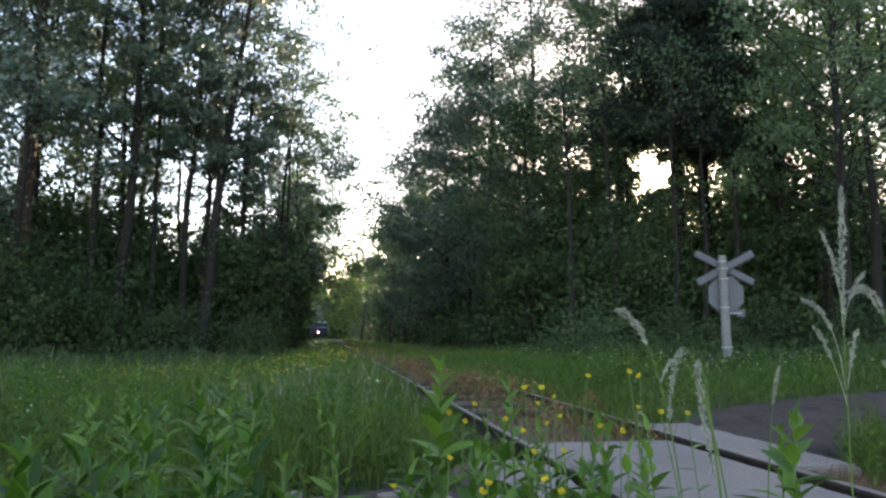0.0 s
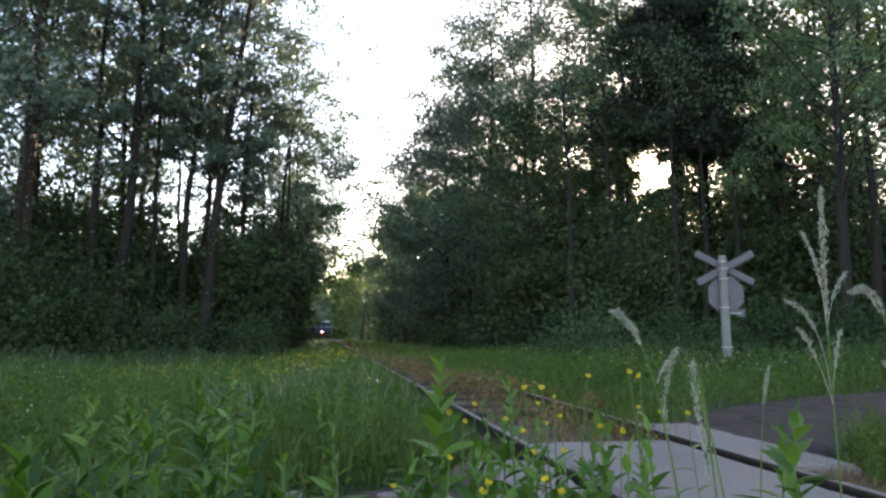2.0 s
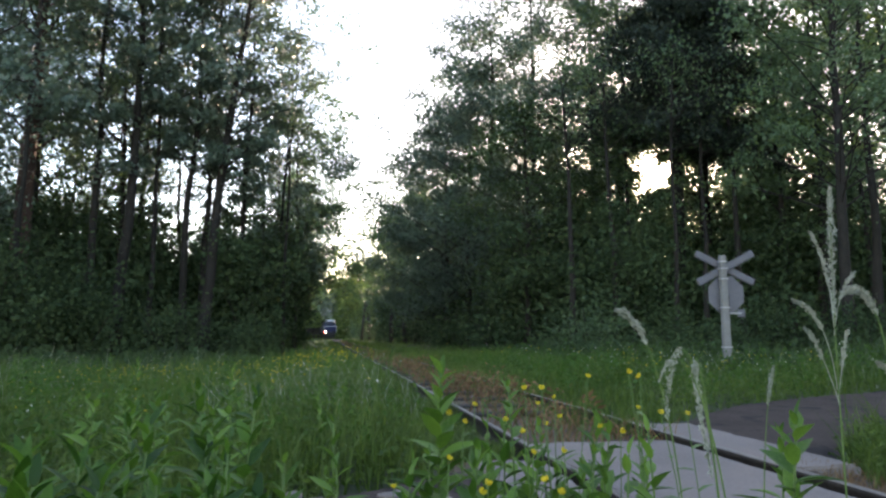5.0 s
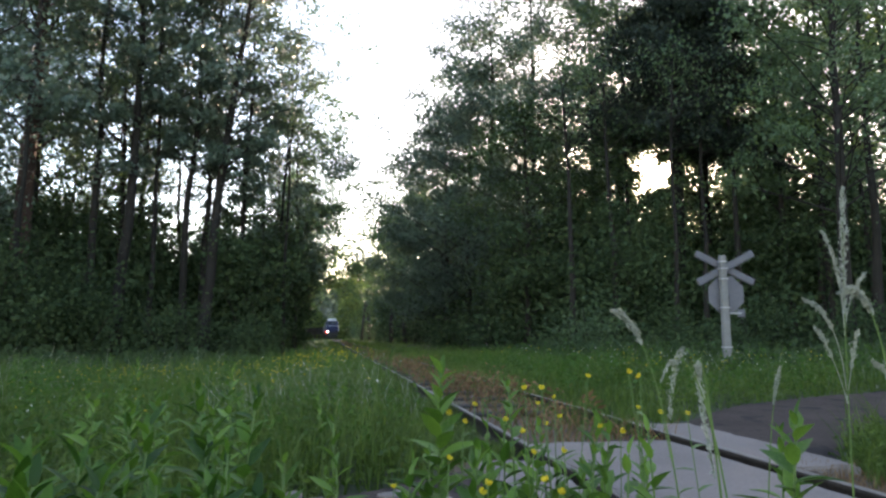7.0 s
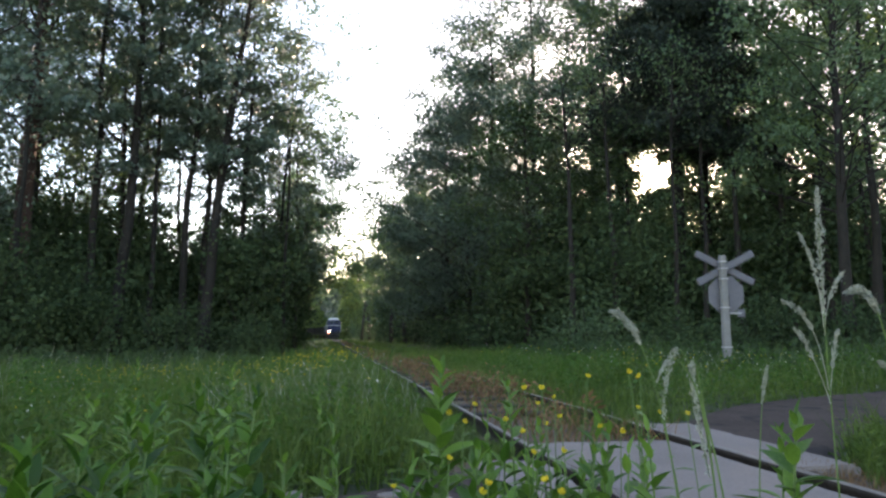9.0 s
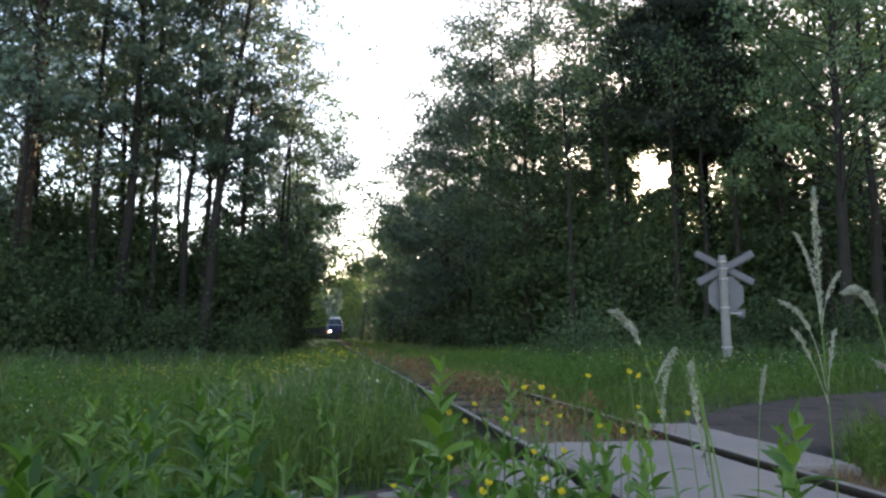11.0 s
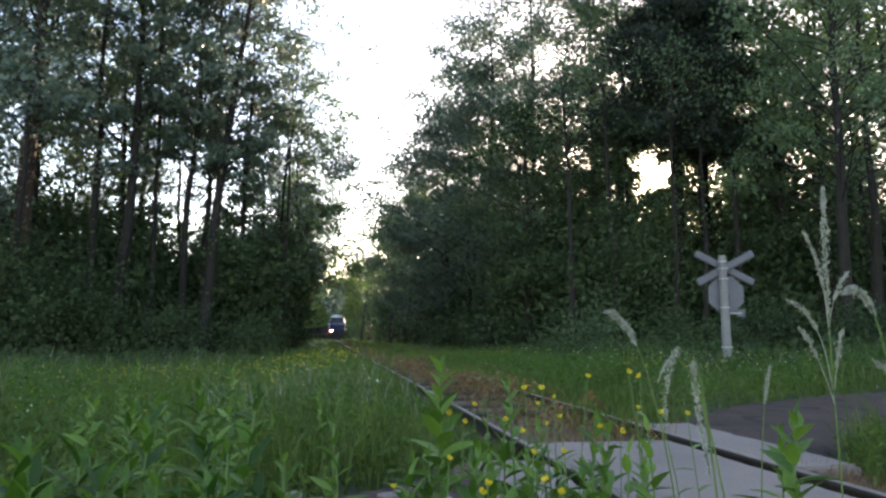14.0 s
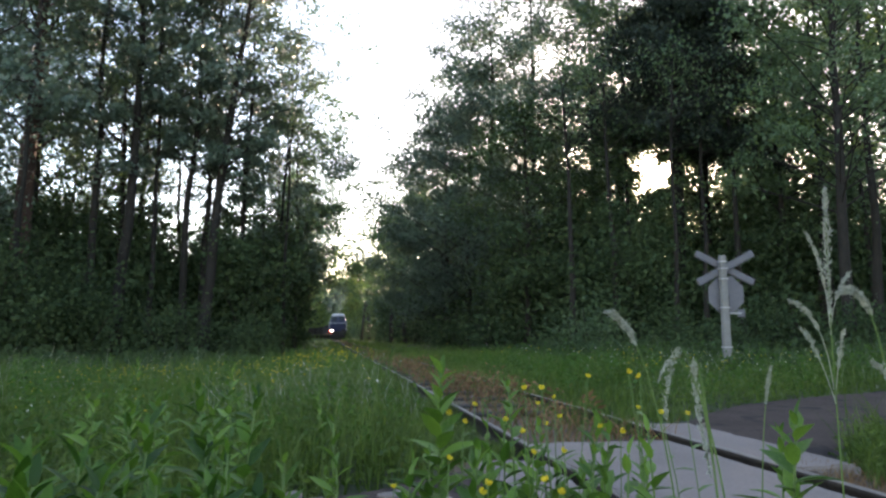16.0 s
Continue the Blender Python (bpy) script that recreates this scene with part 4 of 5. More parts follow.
herbs("wood_edge_undergrowth", 4600, [(-18, -3.5, 14, 21, 0.14), (2, 18, 10.5, 21, 0.5), (-9, -2, 20, 45, 0.08), (-1, 4, 20, 45, 0.07)], LEAF_SHADE,
      "leafy undergrowth along the edge of the wood, its leaves darkened for shade", 0.15, 0.6, 0.10, 80,
      lambda x, y: green_keep(x, y) * np.where(np.abs(lateral(x, y) - 0.6) > 3.6, 1, 0), 13)
herbs("low_meadow_herbs", 4600, [(-5, 0.8, 2.5, 7, 0.75), (1.6, 6, 5, 11, 0.25)], GRASS, "low leafy herbs at the foot of the meadow grass", 0.08, 0.3, 0.038, 82, green_keep, 11)
herbs("dry_track_weeds", 800, [(-3, 1.8, 3.9, 14, 1.0)], GRASS_DRY, "withered reddish-brown weeds between the rails", 0.08, 0.24, 0.05, 83,
      lambda x, y: smooth(-0.3, 0.0, lateral(x, y)) * (1 - smooth(0.2, 0.42, lateral(x, y))), 16)
herbs("meadow_herbs", 3200, [(-9, 0.5, 3.0, 13, 0.65), (0.5, 9, 6, 14, 0.35)], WEED, "leafy herbs standing among the meadow grass", 0.2, 0.45, 0.045, 81, green_keep, 18)


def dots(name, n, spots, mat, label, seed, size=0.016):
    """Tiny flowers in loose drifts among the grass tips."""
    rng = np.random.default_rng(seed)
    P = np.concatenate([np.stack([rng.normal(a, b, int(n * s)), rng.normal(c, d, int(n * s))], 1) for a, b, c, d, s in spots])
    P = P[(P[:, 1] > 2.6) & (green_keep(P[:, 0], P[:, 1]) > 0.5)]
    z = ground_z(P[:, 0], P[:, 1]) + rng.uniform(0.32, 0.48, len(P))
    c = np.stack([P[:, 0], P[:, 1], z], 1)
    g = Geo()
    for k in range(3):
        g.leaves(c + rng.normal(0, size * 0.2, c.shape), size * (1 + c[:, 1] / 12), size * 0.9 * (1 + c[:, 1] / 12), rng)
    return tagged(new(name, g.mesh(name, mat)), label, "wild flowers", kind="stuff")


herbs("lane_edge_herbs", 1300, [(1.4, 3.6, 1.6, 4.3, 1.0)], GRASS, "low leafy herbs creeping over the edge of the lane", 0.04, 0.15, 0.034, 84,
      lambda x, y: smooth(0.84, 0.95, lateral(x, y)) * (1 - smooth(0.3, 0.9, road_gap(x, y))), 18)


dots("yellow_meadow_flowers", 820, [(-1.35, 0.4, 7.6, 1.3, 0.4), (-3.6, 0.5, 8.3, 0.9, 0.2), (-2.5, 2, 9, 3.0, 0.15), (2.6, 1.0, 8.5, 1.5, 0.1)], PETAL, "small yellow buttercups scattered in the meadow", 90, 0.0078)
dots("white_meadow_flowers", 300, [(-2.2, 1.8, 6.0, 2.2, 0.5), (3, 1.6, 9, 2.5, 0.5)], PETAL_WHITE, "tiny white flowers scattered in the meadow", 91, 0.007)


# ---- plants close by ----
def leaf_mesh(name, mat, wide, droop, fold, teeth=0.0):
    """A lance-shaped leaf one unit long along y, folded at its rib and bent down towards the tip."""
    g = Geo()
    n = 7
    v = []
    for k in range(n):
        t = k / (n - 1)
        w = wide * (math.sin(math.pi * t ** 0.75) ** 0.9) * (1 + teeth * (k % 2)) + 0.006 * (1 - t)
        z = -droop * t * t
        v += [(-w / 2, t, z + fold * w), (0, t, z), (w / 2, t, z + fold * w)]
    f = []
    for k in range(n - 1):
        i = k * 3
        f += [(i, i + 1, i + 4, i + 3), (i + 1, i + 2, i + 5, i + 4)]
    g.add(v, f)
    me = g.mesh(name, mat)
    me.shade_smooth()
    return me


WEED_LEAVES = [leaf_mesh("leaf", WEED, w, d, f, t) for w, d, f, t in ((0.30, 0.10, 0.22, 0.0), (0.34, 0.28, 0.2, 0.1), (0.38, 0.18, 0.25, 0.08))]
BROAD_LEAVES = [leaf_mesh("leaf", WEED_DARK, w, d, 0.15, 0.05) for w, d in ((0.26, 0.35), (0.32, 0.2), (0.29, 0.5))]
SMALL_LEAVES = [leaf_mesh("leaf", STEM, w, 0.3, 0.2, 0.3) for w in (0.25, 0.4)]


def set_leaf(parent, meshes, at, azimuth, rise, length, rng, roll=0.0):
    ob = part("leaf", meshes[rng.integers(len(meshes))], parent)
    ob.matrix_basis = Matrix.Translation(at) @ Matrix.Rotation(azimuth, 4, "Z") @ Matrix.Rotation(rise, 4, "X") @ Matrix.Rotation(roll, 4, "Y") @ Matrix.Scale(length, 4)


def weed(x, y, top_z, seed, leaf=0.07, count=16, meshes=None, lean=0.02, label="leafy green weed with lance-shaped leaves on the verge", start=0.25):
    rng = np.random.default_rng(seed)
    meshes = meshes or WEED_LEAVES
    z0 = float(ground_z(x, y)) - 0.03
    h = top_z - z0
    top = tagged(new("weed"), label, "weed", "verge weeds")
    top.matrix_basis = pose(x, y, z0)
    lx, ly = rng.normal(0, lean, 2)
    path = np.array([(lx * t * t, ly * t * t, h * 0.93 * t) for t in np.linspace(0, 1, 7)])
    g = Geo()
    g.tube(path, np.linspace(0.0036, 0.0014, 7), 6)
    part("stem", g.mesh("stem", STEM), top)
    for k in range(count):
        t = start + (1 - start) * (k / (count - 1)) ** 0.85
        p = [np.interp(t, np.linspace(0, 1, 7), path[:, i]) for i in range(3)]
        size = 1.3 * leaf * (1.12 - 0.74 * t ** 3) * rng.uniform(0.75, 1.2)
        set_leaf(top, meshes, p, k * 2.39996 + rng.normal(0, 0.3), 0.15 + 1.05 * t ** 3 + rng.normal(0, 0.22), size, rng, rng.normal(0, 0.25))


for k, (x, y, z, leaf, n) in enumerate([(-0.01, 1.25, 0.515, 0.066, 34), (-0.33, 1.1, 0.49, 0.06, 18), (-0.47, 1.05, 0.45, 0.06, 16), (-0.17, 1.2, 0.35, 0.055, 14),
                                        (-0.07, 1.15, 0.36, 0.06, 14), (0.34, 1.1, 0.42, 0.05, 12), (0.29, 1.15, 0.38, 0.055, 8), (0.455, 0.95, 0.472, 0.056, 26), (0.62, 1.3, 0.40, 0.05, 18), (0.36, 1.25, 0.36, 0.05, 14),
                                        (0.16, 1.5, 0.47, 0.055, 18), (0.21, 1.35, 0.40, 0.045, 16), (0.10, 1.05, 0.34, 0.05, 14), (0.09, 1.5, 0.42, 0.035, 12),
                                        (0.04, 1.3, 0.35, 0.045, 14), (0.16, 1.25, 0.37, 0.05, 14), (0.21, 1.2, 0.33, 0.05, 12), (-0.26, 1.25, 0.33, 0.05, 12), (-0.55, 1.2, 0.40, 0.06, 12), (-0.425, 1.3, 0.485, 0.062, 26), (-0.53, 1.2, 0.435, 0.06, 20), (-0.40, 1.15, 0.40, 0.07, 18)]
                                       + [(-0.06 + 0.024 * j + 0.02 * math.sin(j * 7), 1.12 + 0.3 * ((j * 0.37) % 1), 0.30 + 0.11 * ((j * 0.61) % 1), 0.056, 16) for j in range(18)]
                                       + [(-0.62 + 0.06 * j, 1.0 + 0.35 * ((j * 0.41) % 1), 0.33 + 0.09 * ((j * 0.57) % 1), 0.055, 13) for j in range(8)]):
    weed(x, y, z, 200 + k, leaf * 1.12, int(n * (2.0 if x < -0.3 else 1.45)), BROAD_LEAVES if x < -0.3 else WEED_LEAVES, start=0.15)
for k in range(11):
    u, v = (k * 0.618) % 1, (k * 0.755) % 1
    y = 1.7 + 2.6 * u
    weed(-(0.16 + 0.46 * v) * y, y, 0.24 + 0.18 * ((k * 0.37) % 1), 300 + k, 0.05 + 0.02 * v, 14, None, 0.03, "leafy green weed standing in the meadow grass", 0.4)
for k in range(16):
    u, v = (k * 0.618 + 0.3) % 1, (k * 0.755 + 0.1) % 1
    y = 3.4 + 4.6 * u
    weed(-(0.10 + 0.56 * v) * y, y, 0.22 + 0.2 * ((k * 0.41) % 1), 330 + k, 0.07 + 0.02 * u, 22, (WEED_LEAVES, BROAD_LEAVES)[k % 2], 0.05, "tall leafy weed rising out of the meadow", 0.35)
for k, (x, y, z) in enumerate([(-0.72, 1.6, 0.41), (-0.50, 1.62, 0.485), (-0.47, 1.5, 0.41)]):
    weed(x, y, z, 350 + k, 0.07, 24, WEED_LEAVES, 0.03, "leafy green weed with pale lance-shaped leaves on the verge", 0.25)
for k, (x, y, z) in enumerate([(-0.45, 0.76, 0.42), (-0.39, 0.72, 0.385), (-0.30, 0.74, 0.40), (-0.17, 0.68, 0.385), (-0.27, 0.84, 0.39), (-0.52, 0.85, 0.42), (-0.36, 0.9, 0.40),
                               (-0.22, 0.78, 0.375), (-0.43, 0.82, 0.40), (-0.34, 0.66, 0.385), (-0.48, 0.68, 0.40), (-0.56, 0.95, 0.41), (-0.42, 0.98, 0.37), (-0.25, 0.95, 0.36), (-0.50, 0.80, 0.42), (-0.40, 0.80, 0.41), (-0.31, 0.80, 0.39), (-0.46, 0.90, 0.42), (-0.53, 0.74, 0.43)]):
    weed(x, y, z, 240 + k, 0.066 + 0.016 * (k % 3), 22 + k % 4, BROAD_LEAVES, 0.03, "broad-leaved green weed close to the ground", 0.4)


def petal_flower():
    g = Geo()
    for k in range(5):
        a = k * 2 * math.pi / 5
        c, s = math.cos(a), math.sin(a)
        v = []
        for r, w, z in ((0.0008, 0.001, 0), (0.0042, 0.005, 0.0012), (0.0058, 0.0066, 0.0046), (0.0054, 0.004, 0.0078)):
            v += [(r * c - w / 2 * -s, r * s - w / 2 * c, z), (r * c + w / 2 * -s, r * s + w / 2 * c, z)]
        g.add(v, [(0, 1, 3, 2), (2, 3, 5, 4), (4, 5, 7, 6)])
    return g.mesh("flower", PETAL)


FLOWER = petal_flower()


def buttercup(x, y, z, seed):
    rng = np.random.default_rng(seed)
    z0 = float(ground_z(x, y)) - 0.03
    h = z - z0
    top = tagged(new("buttercup"), "yellow buttercup on a thin green stalk", "flower", "verge buttercups")
    bx, by = rng.normal(0, 0.02, 2)
    top.matrix_basis = pose(x + bx, y + by, z0)
    t = np.linspace(0, 1, 6)
    path = np.stack([-bx * t ** 2 + 0.006 * np.sin(t * 5 + seed), -by * t ** 2, h * t], 1)
    g = Geo()
    g.tube(path, np.linspace(0.0016, 0.0008, 6), 5)
    part("stalk", g.mesh("stalk", STEM), top)
    fl = part("flower", FLOWER, top)
    fl.matrix_basis = Matrix.Translation(path[-1]) @ Euler((rng.normal(0.3, 0.4), rng.normal(0, 0.4), rng.uniform(0, 6))).to_matrix().to_4x4() @ Matrix.Scale(rng.uniform(0.7, 1.0), 4)
    for k in range(5):
        q = rng.uniform(0.45, 0.9)
        p = [np.interp(q, t, path[:, i]) for i in range(3)]
        set_leaf(top, SMALL_LEAVES, p, rng.uniform(0, 6.3), rng.uniform(0.2, 0.9), rng.uniform(0.02, 0.045), rng)


for k, (x, y, z) in enumerate([(0.155, 1.3, 0.44), (0.19, 1.3, 0.44), (0.222, 1.35, 0.42), (0.176, 1.3, 0.412), (0.308, 1.5, 0.45), (0.343, 1.3, 0.47), (0.384, 1.35, 0.46),
                               (0.368, 1.3, 0.405), (0.207, 1.2, 0.40), (0.012, 1.25, 0.40), (0.031, 1.2, 0.392), (0.057, 1.4, 0.40), (0.136, 1.2, 0.375), (0.197, 1.3, 0.375),
                               (0.014, 1.0, 0.365), (0.066, 1.0, 0.33), (0.142, 1.0, 0.335), (0.181, 1.1, 0.36), (0.291, 1.3, 0.37), (0.362, 1.15, 0.412), (0.443, 1.25, 0.40),
                               (0.058, 1.0, 0.318), (-0.075, 1.05, 0.315), (0.312, 1.25, 0.37), (0.121, 1.4, 0.37), (0.142, 1.1, 0.357), (0.173, 1.0, 0.318)]):
    buttercup(x, y, z, 300 + k)


def curve4(p, n):
    t = np.linspace(0, 1, n)[:, None]
    p = [np.array((q[0], q[2] if len(q) > 2 else 0.0, q[1]), float) for q in p]
    return (1 - t) ** 3 * p[0] + 3 * t * (1 - t) ** 2 * p[1] + 3 * t * t * (1 - t) * p[2] + t ** 3 * p[3]


def spikelets(g, path, share, density, size, loose, rng):
    """Seed husks packed along the last share of a stalk."""
    u, density, size, loose = np.linspace(0, 1, len(path)), int(density * 3.6), size * 0.54, loose * 0.78
    t = rng.uniform(1 - share, 1, density)
    c = np.stack([np.interp(t, u, path[:, i]) for i in range(3)], 1)
    fw = np.stack([np.interp(np.minimum(1, t + 0.02), u, path[:, i]) for i in range(3)], 1) - np.stack([np.interp(t - 0.02, u, path[:, i]) for i in range(3)], 1)
    fw /= np.linalg.norm(fw, axis=1, keepdims=True) + 1e-9
    bulge = np.sin(math.pi * np.clip((t - 1 + share) / share, 0.05, 0.97)) ** 0.5
    c = c + rng.normal(0, 1, c.shape) * (loose * bulge)[:, None]
    g.leaves(c, size, size * 0.36, rng, fw * 2.2, 0.55)


def grass_stalk(x, y, base, stalk, heads, seed, label, blades=2):
    """A flowering grass: a bent stalk, seed heads and side branches, rooted at base."""
    rng = np.random.default_rng(seed)
    z0 = float(ground_z(x, y)) - 0.03
    top = tagged(new("grass_stalk"), label, "grass stalk", "flowering grasses")
    top.matrix_basis = pose(x, y, z0)
    def local(p):
        return [(q[0] - x, q[1] - z0) for q in p]
    main = curve4(local(stalk), 24)
    g = Geo()
    g.tube(main, np.linspace(0.0016, 0.0005, 24), 5)
    part("stalk", g.mesh("stalk", STEM), top)
    for k, (p, share, density, size, loose) in enumerate(heads):
        path = main if p is None else curve4(local(p), 14)
        g = Geo()
        if p is not None:
            g.tube(path, np.linspace(0.0007, 0.0004, 14), 4)
        spikelets(g, path, share, density, size, loose, rng)
        part("seed_head", g.mesh("seed_head", SEED), top)
    for k in range(blades):
        a = rng.uniform(0, 6.3)
        p = curve4([(0, 0), (0.02 * math.cos(a), 0.12), (0.07 * math.cos(a), 0.24), (0.14 * math.cos(a), 0.22 + 0.1 * rng.uniform())], 9)
        p[:, 1] += np.linspace(0, 0.1, 9) ** 1 * math.sin(a)
        g = Geo()
        w = np.linspace(0.004, 0.0006, 9)
        v = np.stack([p - np.array([1, 0.3, 0]) * w[:, None], p + np.array([1, 0.3, 0]) * w[:, None]], 1).reshape(-1, 3)
        i = np.arange(8) * 2
        g.add(v, np.stack([i, i + 1, i + 3, i + 2], -1))
        part("blade", g.mesh("blade", STEM), top)
    return top


stalk_tall = grass_stalk(0.512, 0.9, 0, [(0.512, -0.03), (0.514, 0.3), (0.504, 0.52), (0.5155, 0.735)], [
    (None, 0.26, 130, 0.011, 0.0028),
    ([(0.508, 0.47), (0.505, 0.53), (0.49, 0.575), (0.4585, 0.585)], 0.5, 60, 0.010, 0.0022),
    ([(0.510, 0.45), (0.50, 0.49), (0.487, 0.53), (0.4715, 0.548)], 0.5, 40, 0.010, 0.002),
    ([(0.509, 0.55), (0.508, 0.60), (0.503, 0.64), (0.486, 0.675)], 0.6, 45, 0.010, 0.002),
    ([(0.509, 0.54), (0.512, 0.57), (0.52, 0.60), (0.540, 0.622)], 0.5, 30, 0.010, 0.002),
    ([(0.509, 0.46), (0.514, 0.49), (0.519, 0.52), (0.526, 0.545)], 0.6, 40, 0.010, 0.002)], 401, "tall pale flowering grass with a slender seed spike")
stalk_side = grass_stalk(0.525, 0.8, 0, [(0.525, -0.03), (0.535, 0.48), (0.518, 0.615), (0.4715, 0.590)], [
    (None, 0.30, 190, 0.010, 0.0032), ([(0.522, 0.44), (0.524, 0.48), (0.518, 0.505), (0.503, 0.508)], 0.5, 40, 0.010, 0.0024)], 402, "pale nodding grass seed head on a bent stalk")
stalk_small = grass_stalk(0.44, 1.0, 0, [(0.44, -0.03), (0.446, 0.2), (0.450, 0.4), (0.4745, 0.494)], [(None, 0.16, 80, 0.008, 0.002)], 403, "small upright grass with a pale compact head")
stalk_left = grass_stalk(0.315, 0.9, 0, [(0.315, -0.03), (0.315, 0.38), (0.272, 0.56), (0.2235, 0.571)], [(None, 0.26, 150, 0.011, 0.0028)], 404, "pale grass seed head leaning over the crossing")
stalk_hang = grass_stalk(0.325, 0.8, 0, [(0.325, -0.03), (0.315, 0.60), (0.268, 0.60), (0.304, 0.383)], [(None, 0.34, 130, 0.010, 0.0024)], 405, "drooping grass with a hanging pale seed head")
stalk_arch = grass_stalk(0.328, 0.82, 0, [(0.328, -0.03), (0.335, 0.52), (0.275, 0.62), (0.262, 0.445)], [(None, 0.30, 70, 0.009, 0.003)], 406, "arching grass with a loose pale panicle")
stalk_low = grass_stalk(0.332, 0.78, 0, [(0.332, -0.03), (0.33, 0.42), (0.275, 0.58), (0.243, 0.49)], [(None, 0.16, 30, 0.008, 0.001)], 407, "arching grass blade and stalk beside the crossing")



# ---- train ----
def wheelset(parent, y, r=0.36):
    ws = new("wheelset")
    ws.parent = parent
    ws.matrix_basis = pose(0, y, r)
    for sgn in (-1, 1):
        part("wheel", cyl("wheel", r, 0.09, BLACK, (sgn * 0.41, 0, 0), "x", 24, 0.012), ws)
    part("axle", cyl("axle", 0.06, 0.8, BLACK, (0, 0, 0), "x", 12, 0), ws)
    return ws, y, r


def locomotive():
    top = tagged(new("locomotive"), "small blue diesel locomotive with cream roof and lit headlight", "locomotive")
    part("frame", block("frame", (1.84, 9.6, 0.35), BLACK, (0, 4.9, 0.85), 0.03), top)
    body = part("body", block("body", (2.08, 9.4, 1.02), BLUE, (0, 4.9, 1.53), 0.10, 3), top)
    part("cab", block("cab", (2.04, 2.4, 0.86), BLUE, (0, 1.55, 2.43), 0.12, 3, (0.80, 0.80)), top)
    part("hood", block("hood", (1.7, 6.6, 0.75), BLUE, (0, 6.2, 2.38), 0.12, 3, (0.9, 0.98)), top)
    part("roof", block("roof", (1.66, 2.4, 0.30), WHITE, (0, 1.6, 2.98), 0.13, 4, (0.72, 0.82)), top, "cream rounded cab roof")
    part("stripe", block("stripe", (2.11, 9.43, 0.06), WHITE, (0, 4.9, 1.99), 0.03), top, "cream band round the body")
    for sgn in (-1, 1):
        w = block("windscreen", (0.66, 0.03, 0.54), GLASS, (0, 0, 0), 0.012, 2)
        o = part("windscreen", w, top, "dark windscreen pane")
        o.matrix_basis = pose(sgn * 0.41, 0.44, 2.46, -15)
        part("side_window", block("side_window", (0.03, 0.9, 0.5), GLASS, (sgn * 0.975, 1.6, 2.45), 0.01), top)
        part("buffer_step", block("buffer_step", (0.35, 0.3, 0.05), BLACK, (sgn * 0.85, 0.05, 0.5), 0.01), top)
        part("handrail", cyl("handrail", 0.02, 1.0, WHITE, (sgn * 0.99, 0.15, 1.6), "z", 8, 0), top)
    for x, mat, tag in ((-0.72, LAMP, "lit round headlight"), (0.62, GLASS, "unlit round headlight")):
        lamp = part("headlight", cyl("headlight", 0.24, 0.12, BLACK, (x, 0.16, 1.08), "y", 24, 0.02), top, tag)
        part("lens", cyl("lens", 0.12 if mat is LAMP else 0.13, 0.05, mat, (x, 0.085, 1.08), "y", 24, 0.01), lamp)
    # Two glowing red discs added to give the headlight its red halo.
    part("red_halo_disc", cyl("red_halo_disc", 0.15, 0.06, HALO_RED, (-0.90, 0.17, 1.02), "y", 18, 0.01), top, "glowing red disc for the headlight's halo")
    part("red_halo_disc", cyl("red_halo_disc", 0.11, 0.06, HALO_RED, (-0.70, 0.13, 0.78), "y", 18, 0.01), top, "glowing red disc for the headlight's halo")
    part("buffer_beam", block("buffer_beam", (1.92, 0.12, 0.30), BLACK, (0, 0.08, 0.86), 0.02), top)
    part("snow_guard", block("snow_guard", (1.7, 0.1, 0.45), BLACK, (0, 0.1, 0.42), 0.02), top)
    part("coupler", cyl("coupler", 0.16, 0.3, BLACK, (0, -0.1, 0.7), "y", 16, 0.02), top)
    part("exhaust", cyl("exhaust", 0.09, 0.4, BLACK, (0.3, 3.4, 2.95), "z", 12, 0.01), top)
    for y in (2.4, 7.4):
        part("bogie", block("bogie", (1.5, 2.3, 0.3), BLACK, (0, y, 0.42), 0.03), top)
    axles = [wheelset(top, y) for y in (1.6, 3.2, 6.6, 8.2)]
    return top, axles


def wagon(label):
    top = tagged(new("railway_wagon"), label, "railway wagon", "train wagons")
    part("frame", block("frame", (1.9, 8.6, 0.22), BLACK, (0, 4.5, 0.72), 0.02), top)
    part("floor", block("floor", (2.1, 8.5, 0.08), BROWN, (0, 4.5, 0.87), 0.01), top)
    for sgn in (-1, 1):
        for k in range(4):
            part("side_board", block("side_board", (0.05, 8.4, 0.25), BROWN, (sgn * 1.03, 4.5, 1.045 + 0.262 * k), 0.008, 1), top)
        for k in range(6):
            part("stake", block("stake", (0.06, 0.09, 1.12), BLACK, (sgn * 1.087, 0.6 + k * 1.56, 1.44), 0.008, 1), top)
        for k in range(4):
            part("end_board", block("end_board", (2.0, 0.05, 0.25), BROWN, (0, 4.5 + sgn * 4.18, 1.045 + 0.262 * k), 0.008, 1), top)
    load = bmesh.new()
    bmesh.ops.create_grid(load, x_segments=8, y_segments=20, size=1)
    for v in load.verts:
        v.co = Vector((v.co.x * 0.98, 4.5 + v.co.y * 4.1, 1.72 + 0.22 * (1 - v.co.x ** 2) + 0.06 * noise.noise(v.co * 4)))
    part("load", bm_mesh("load", load, BROWN), top, "dark heaped load")
    axles = [wheelset(top, y, 0.3) for y in (1.5, 2.7, 6.3, 7.5)]
    return top, axles


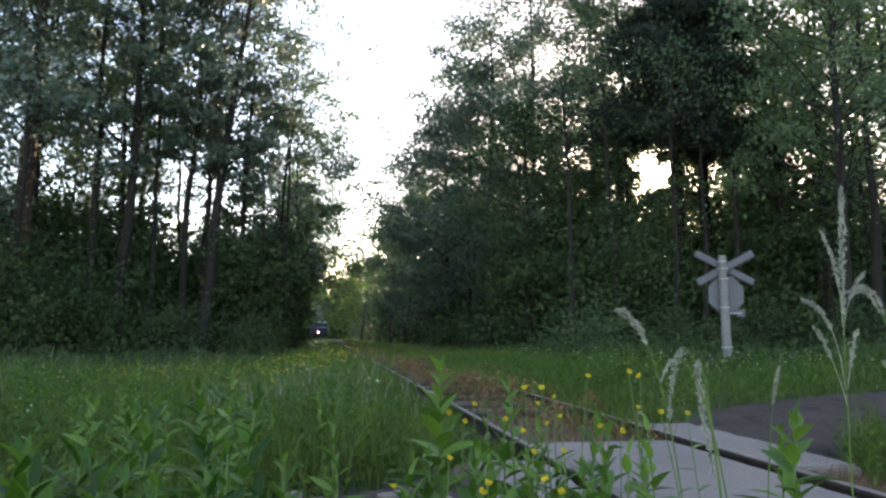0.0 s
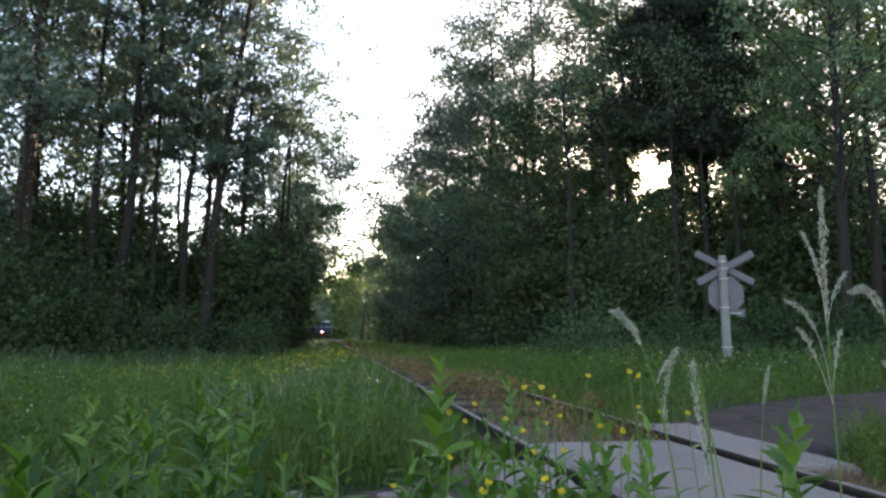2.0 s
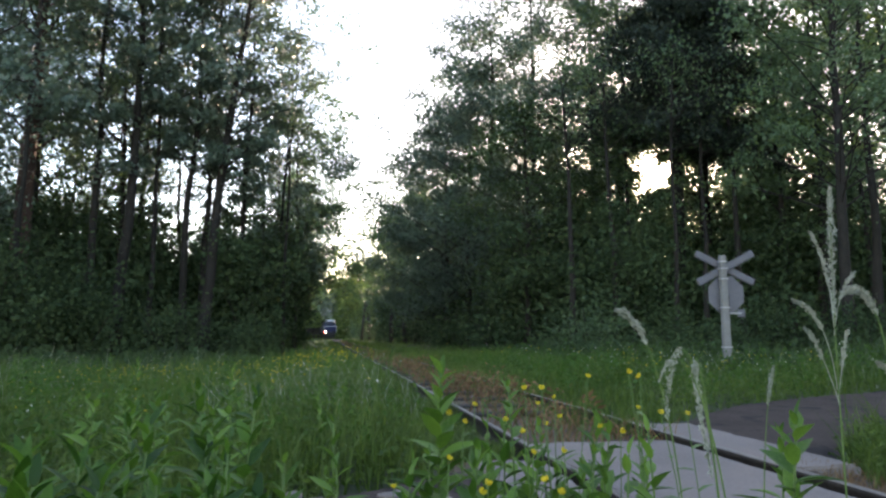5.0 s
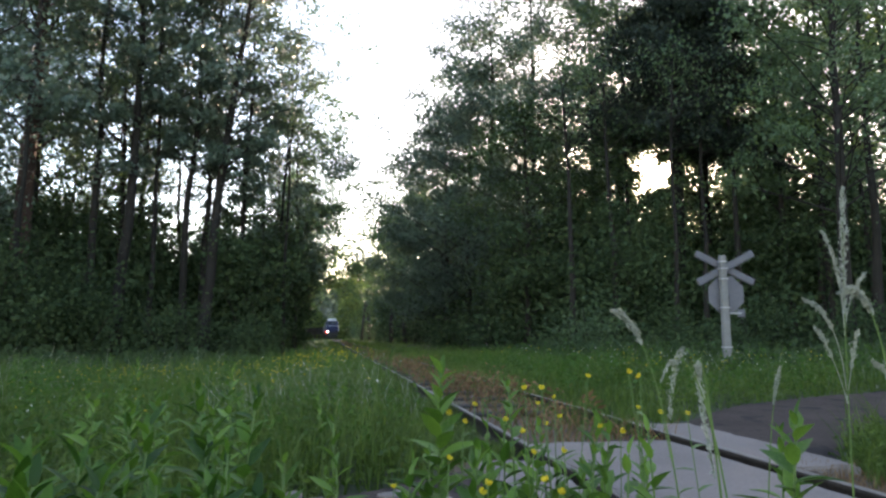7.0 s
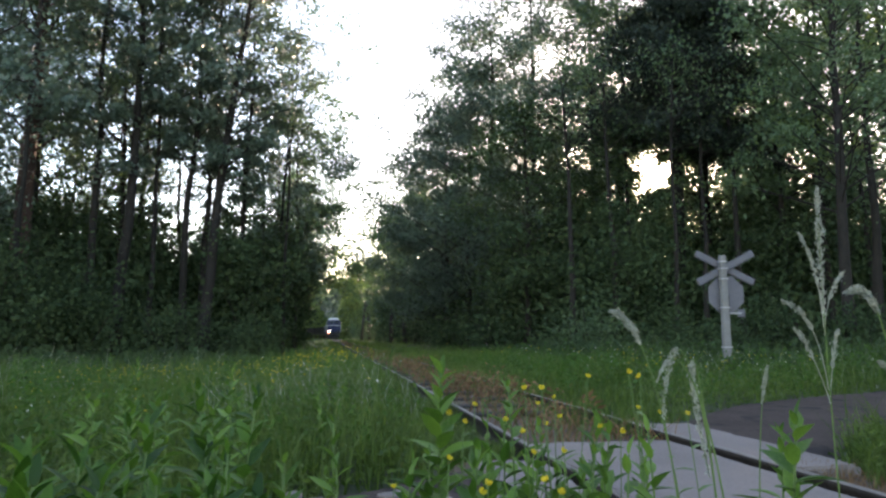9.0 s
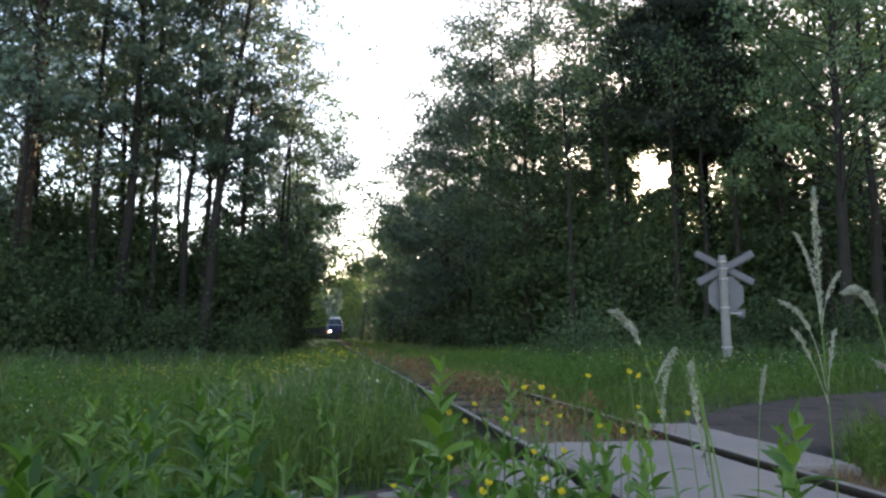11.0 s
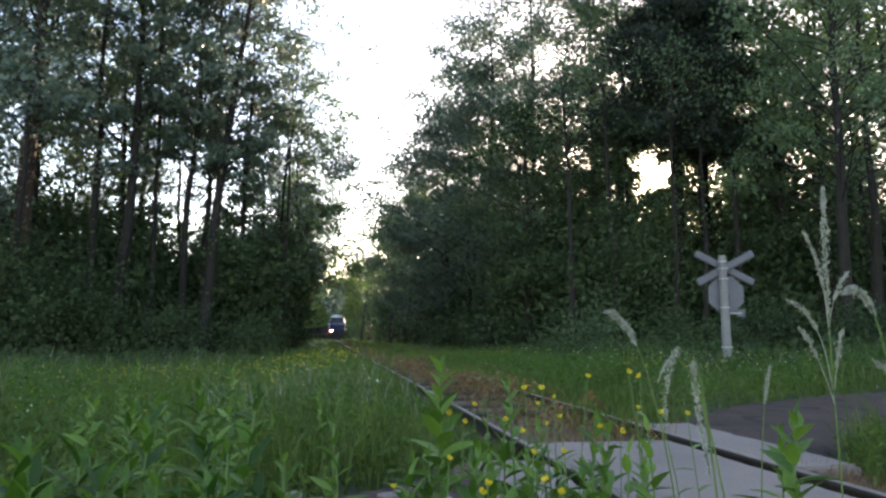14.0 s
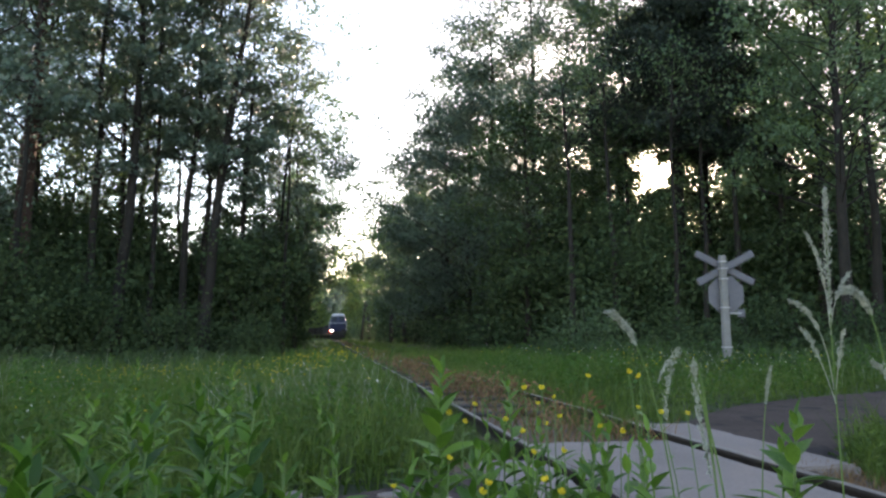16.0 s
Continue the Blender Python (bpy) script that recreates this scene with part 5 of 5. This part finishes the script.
SMOKE = material("thin_smoke", (0.5, 0.5, 0.5), (0.6, 0.6, 0.6), 1.0, 2, 8, 0, spec=0.0)
st = SMOKE.node_tree
clear, veil = st.nodes.new("ShaderNodeBsdfTransparent"), st.nodes.new("ShaderNodeMixShader")
veil.inputs[0].default_value = 0.05
st.links.new(clear.outputs[0], veil.inputs[1])
st.links.new(st.nodes["Principled BSDF"].outputs[0], veil.inputs[2])
st.links.new(veil.outputs[0], st.nodes["Material Output"].inputs[0])


def smoke_plume():
    """Thin exhaust haze as a column of faint puffs."""
    top = tagged(new("exhaust_smoke"), "thin grey exhaust haze rising over the locomotive", "smoke")
    rng = np.random.default_rng(44)
    for k in range(3):
        bm = bmesh.new()
        bmesh.ops.create_icosphere(bm, subdivisions=3, radius=1.0 + 0.45 * k)
        for v in bm.verts:
            v.co *= 1 + 0.35 * noise.noise(v.co * 1.6 + Vector((k * 3.1, 0, 0)))
        ob = part("puff", bm_mesh("puff", bm, SMOKE), top)
        ob.matrix_basis = pose(-0.2 - 0.25 * k, 3.4 + rng.normal(0, 0.3), 4.0 + 1.0 * k)
    return top


SPEED = 2.9
smoke = smoke_plume()
loco, loco_axles = locomotive()
wagons = [wagon("low dark brown open narrow-gauge wagon behind the locomotive") for k in range(5)]


SWAY = [(0, 21), (0.5, 4), (1, 0), (1.5, -17), (2, -8), (2.5, 9), (3, 0), (3.5, 30), (4, 12), (4.6, -4), (5.2, 8), (5.9, -3), (6.5, 0), (7, 23), (7.5, -17), (8, -11), (8.5, -8), (9, -13),
        (9.7, -4), (10.4, -12), (11, -18), (11.5, -25), (12, -8), (12.5, -14), (13, -10), (13.5, -5), (14, -5), (14.5, -2), (15, -11), (15.5, -8), (16, -2)]
NOD = [(0, 10), (0.5, 9), (1, 13), (1.5, -1), (2, 10), (2.5, -4), (3, 7), (3.5, 7), (4, 7), (4.8, 0), (5.6, 6), (6.5, 7), (7, -5), (7.5, 12), (8, -4), (8.5, -13), (9, 4), (10, -4), (11, 0), (11.5, -2), (12, -8),
       (12.5, -7), (13, -7), (13.5, -5), (14, -2), (14.5, -8), (15, 4), (15.5, -5), (16, -7)]
DIP = [(0, 8), (0.5, 16), (1, -2), (1.5, 10), (2, -1), (2.5, 10), (3, 4), (3.5, 16), (4, 5), (5, 8), (6, 4), (6.5, 7), (7, 1), (7.5, 5), (8, -7), (8.5, -5), (9, -1), (10, -4), (11, -2), (11.5, -2), (12, -5), (12.5, -5), (13, -7),
       (13.5, -2), (14, -8), (14.5, 2), (15, -5), (15.5, -2), (16, -8)]


def sway(ob, turns, amount):
    """Tips a rooted stalk sideways in the breeze."""
    home = ob.matrix_basis.copy()
    walk(ob, [(t, home @ pose(0, 0, 0, a * amount * 0.2, a * amount, 0)) for t, a in turns])


def motions():
    cars = [(loco, loco_axles, 0.0), (smoke, [], 0.0)] + [(w[0], w[1], 10.4 + 9.6 * k) for k, w in enumerate(wagons)]
    times = [k * 0.125 for k in range(129)]
    for ob, axles, back in cars:
        rows = []
        for t in times[::4]:
            s = 130.0 - SPEED * t + back
            x, y, h = track(s)
            x2, y2, h2 = track(s + 8)
            rows.append((t, pose(x, y, 0.02, 0, 0, math.degrees(math.atan2(-(x2 - x), y2 - y)))))
        walk(ob, rows)
        for ws, y, r in axles:
            walk(ws, [(t, pose(0, y, r, math.degrees(SPEED * t / r), 0, 0)) for t in times])
    sway(stalk_tall, SWAY, 0.0593)
    sway(stalk_side, NOD, 0.0644)
    sway(stalk_small, SWAY, 0.045)
    sway(stalk_left, DIP, 0.075)
    sway(stalk_hang, SWAY, 0.018)
    sway(stalk_arch, SWAY, 0.02)
    sway(stalk_low, SWAY, 0.012)


motions()
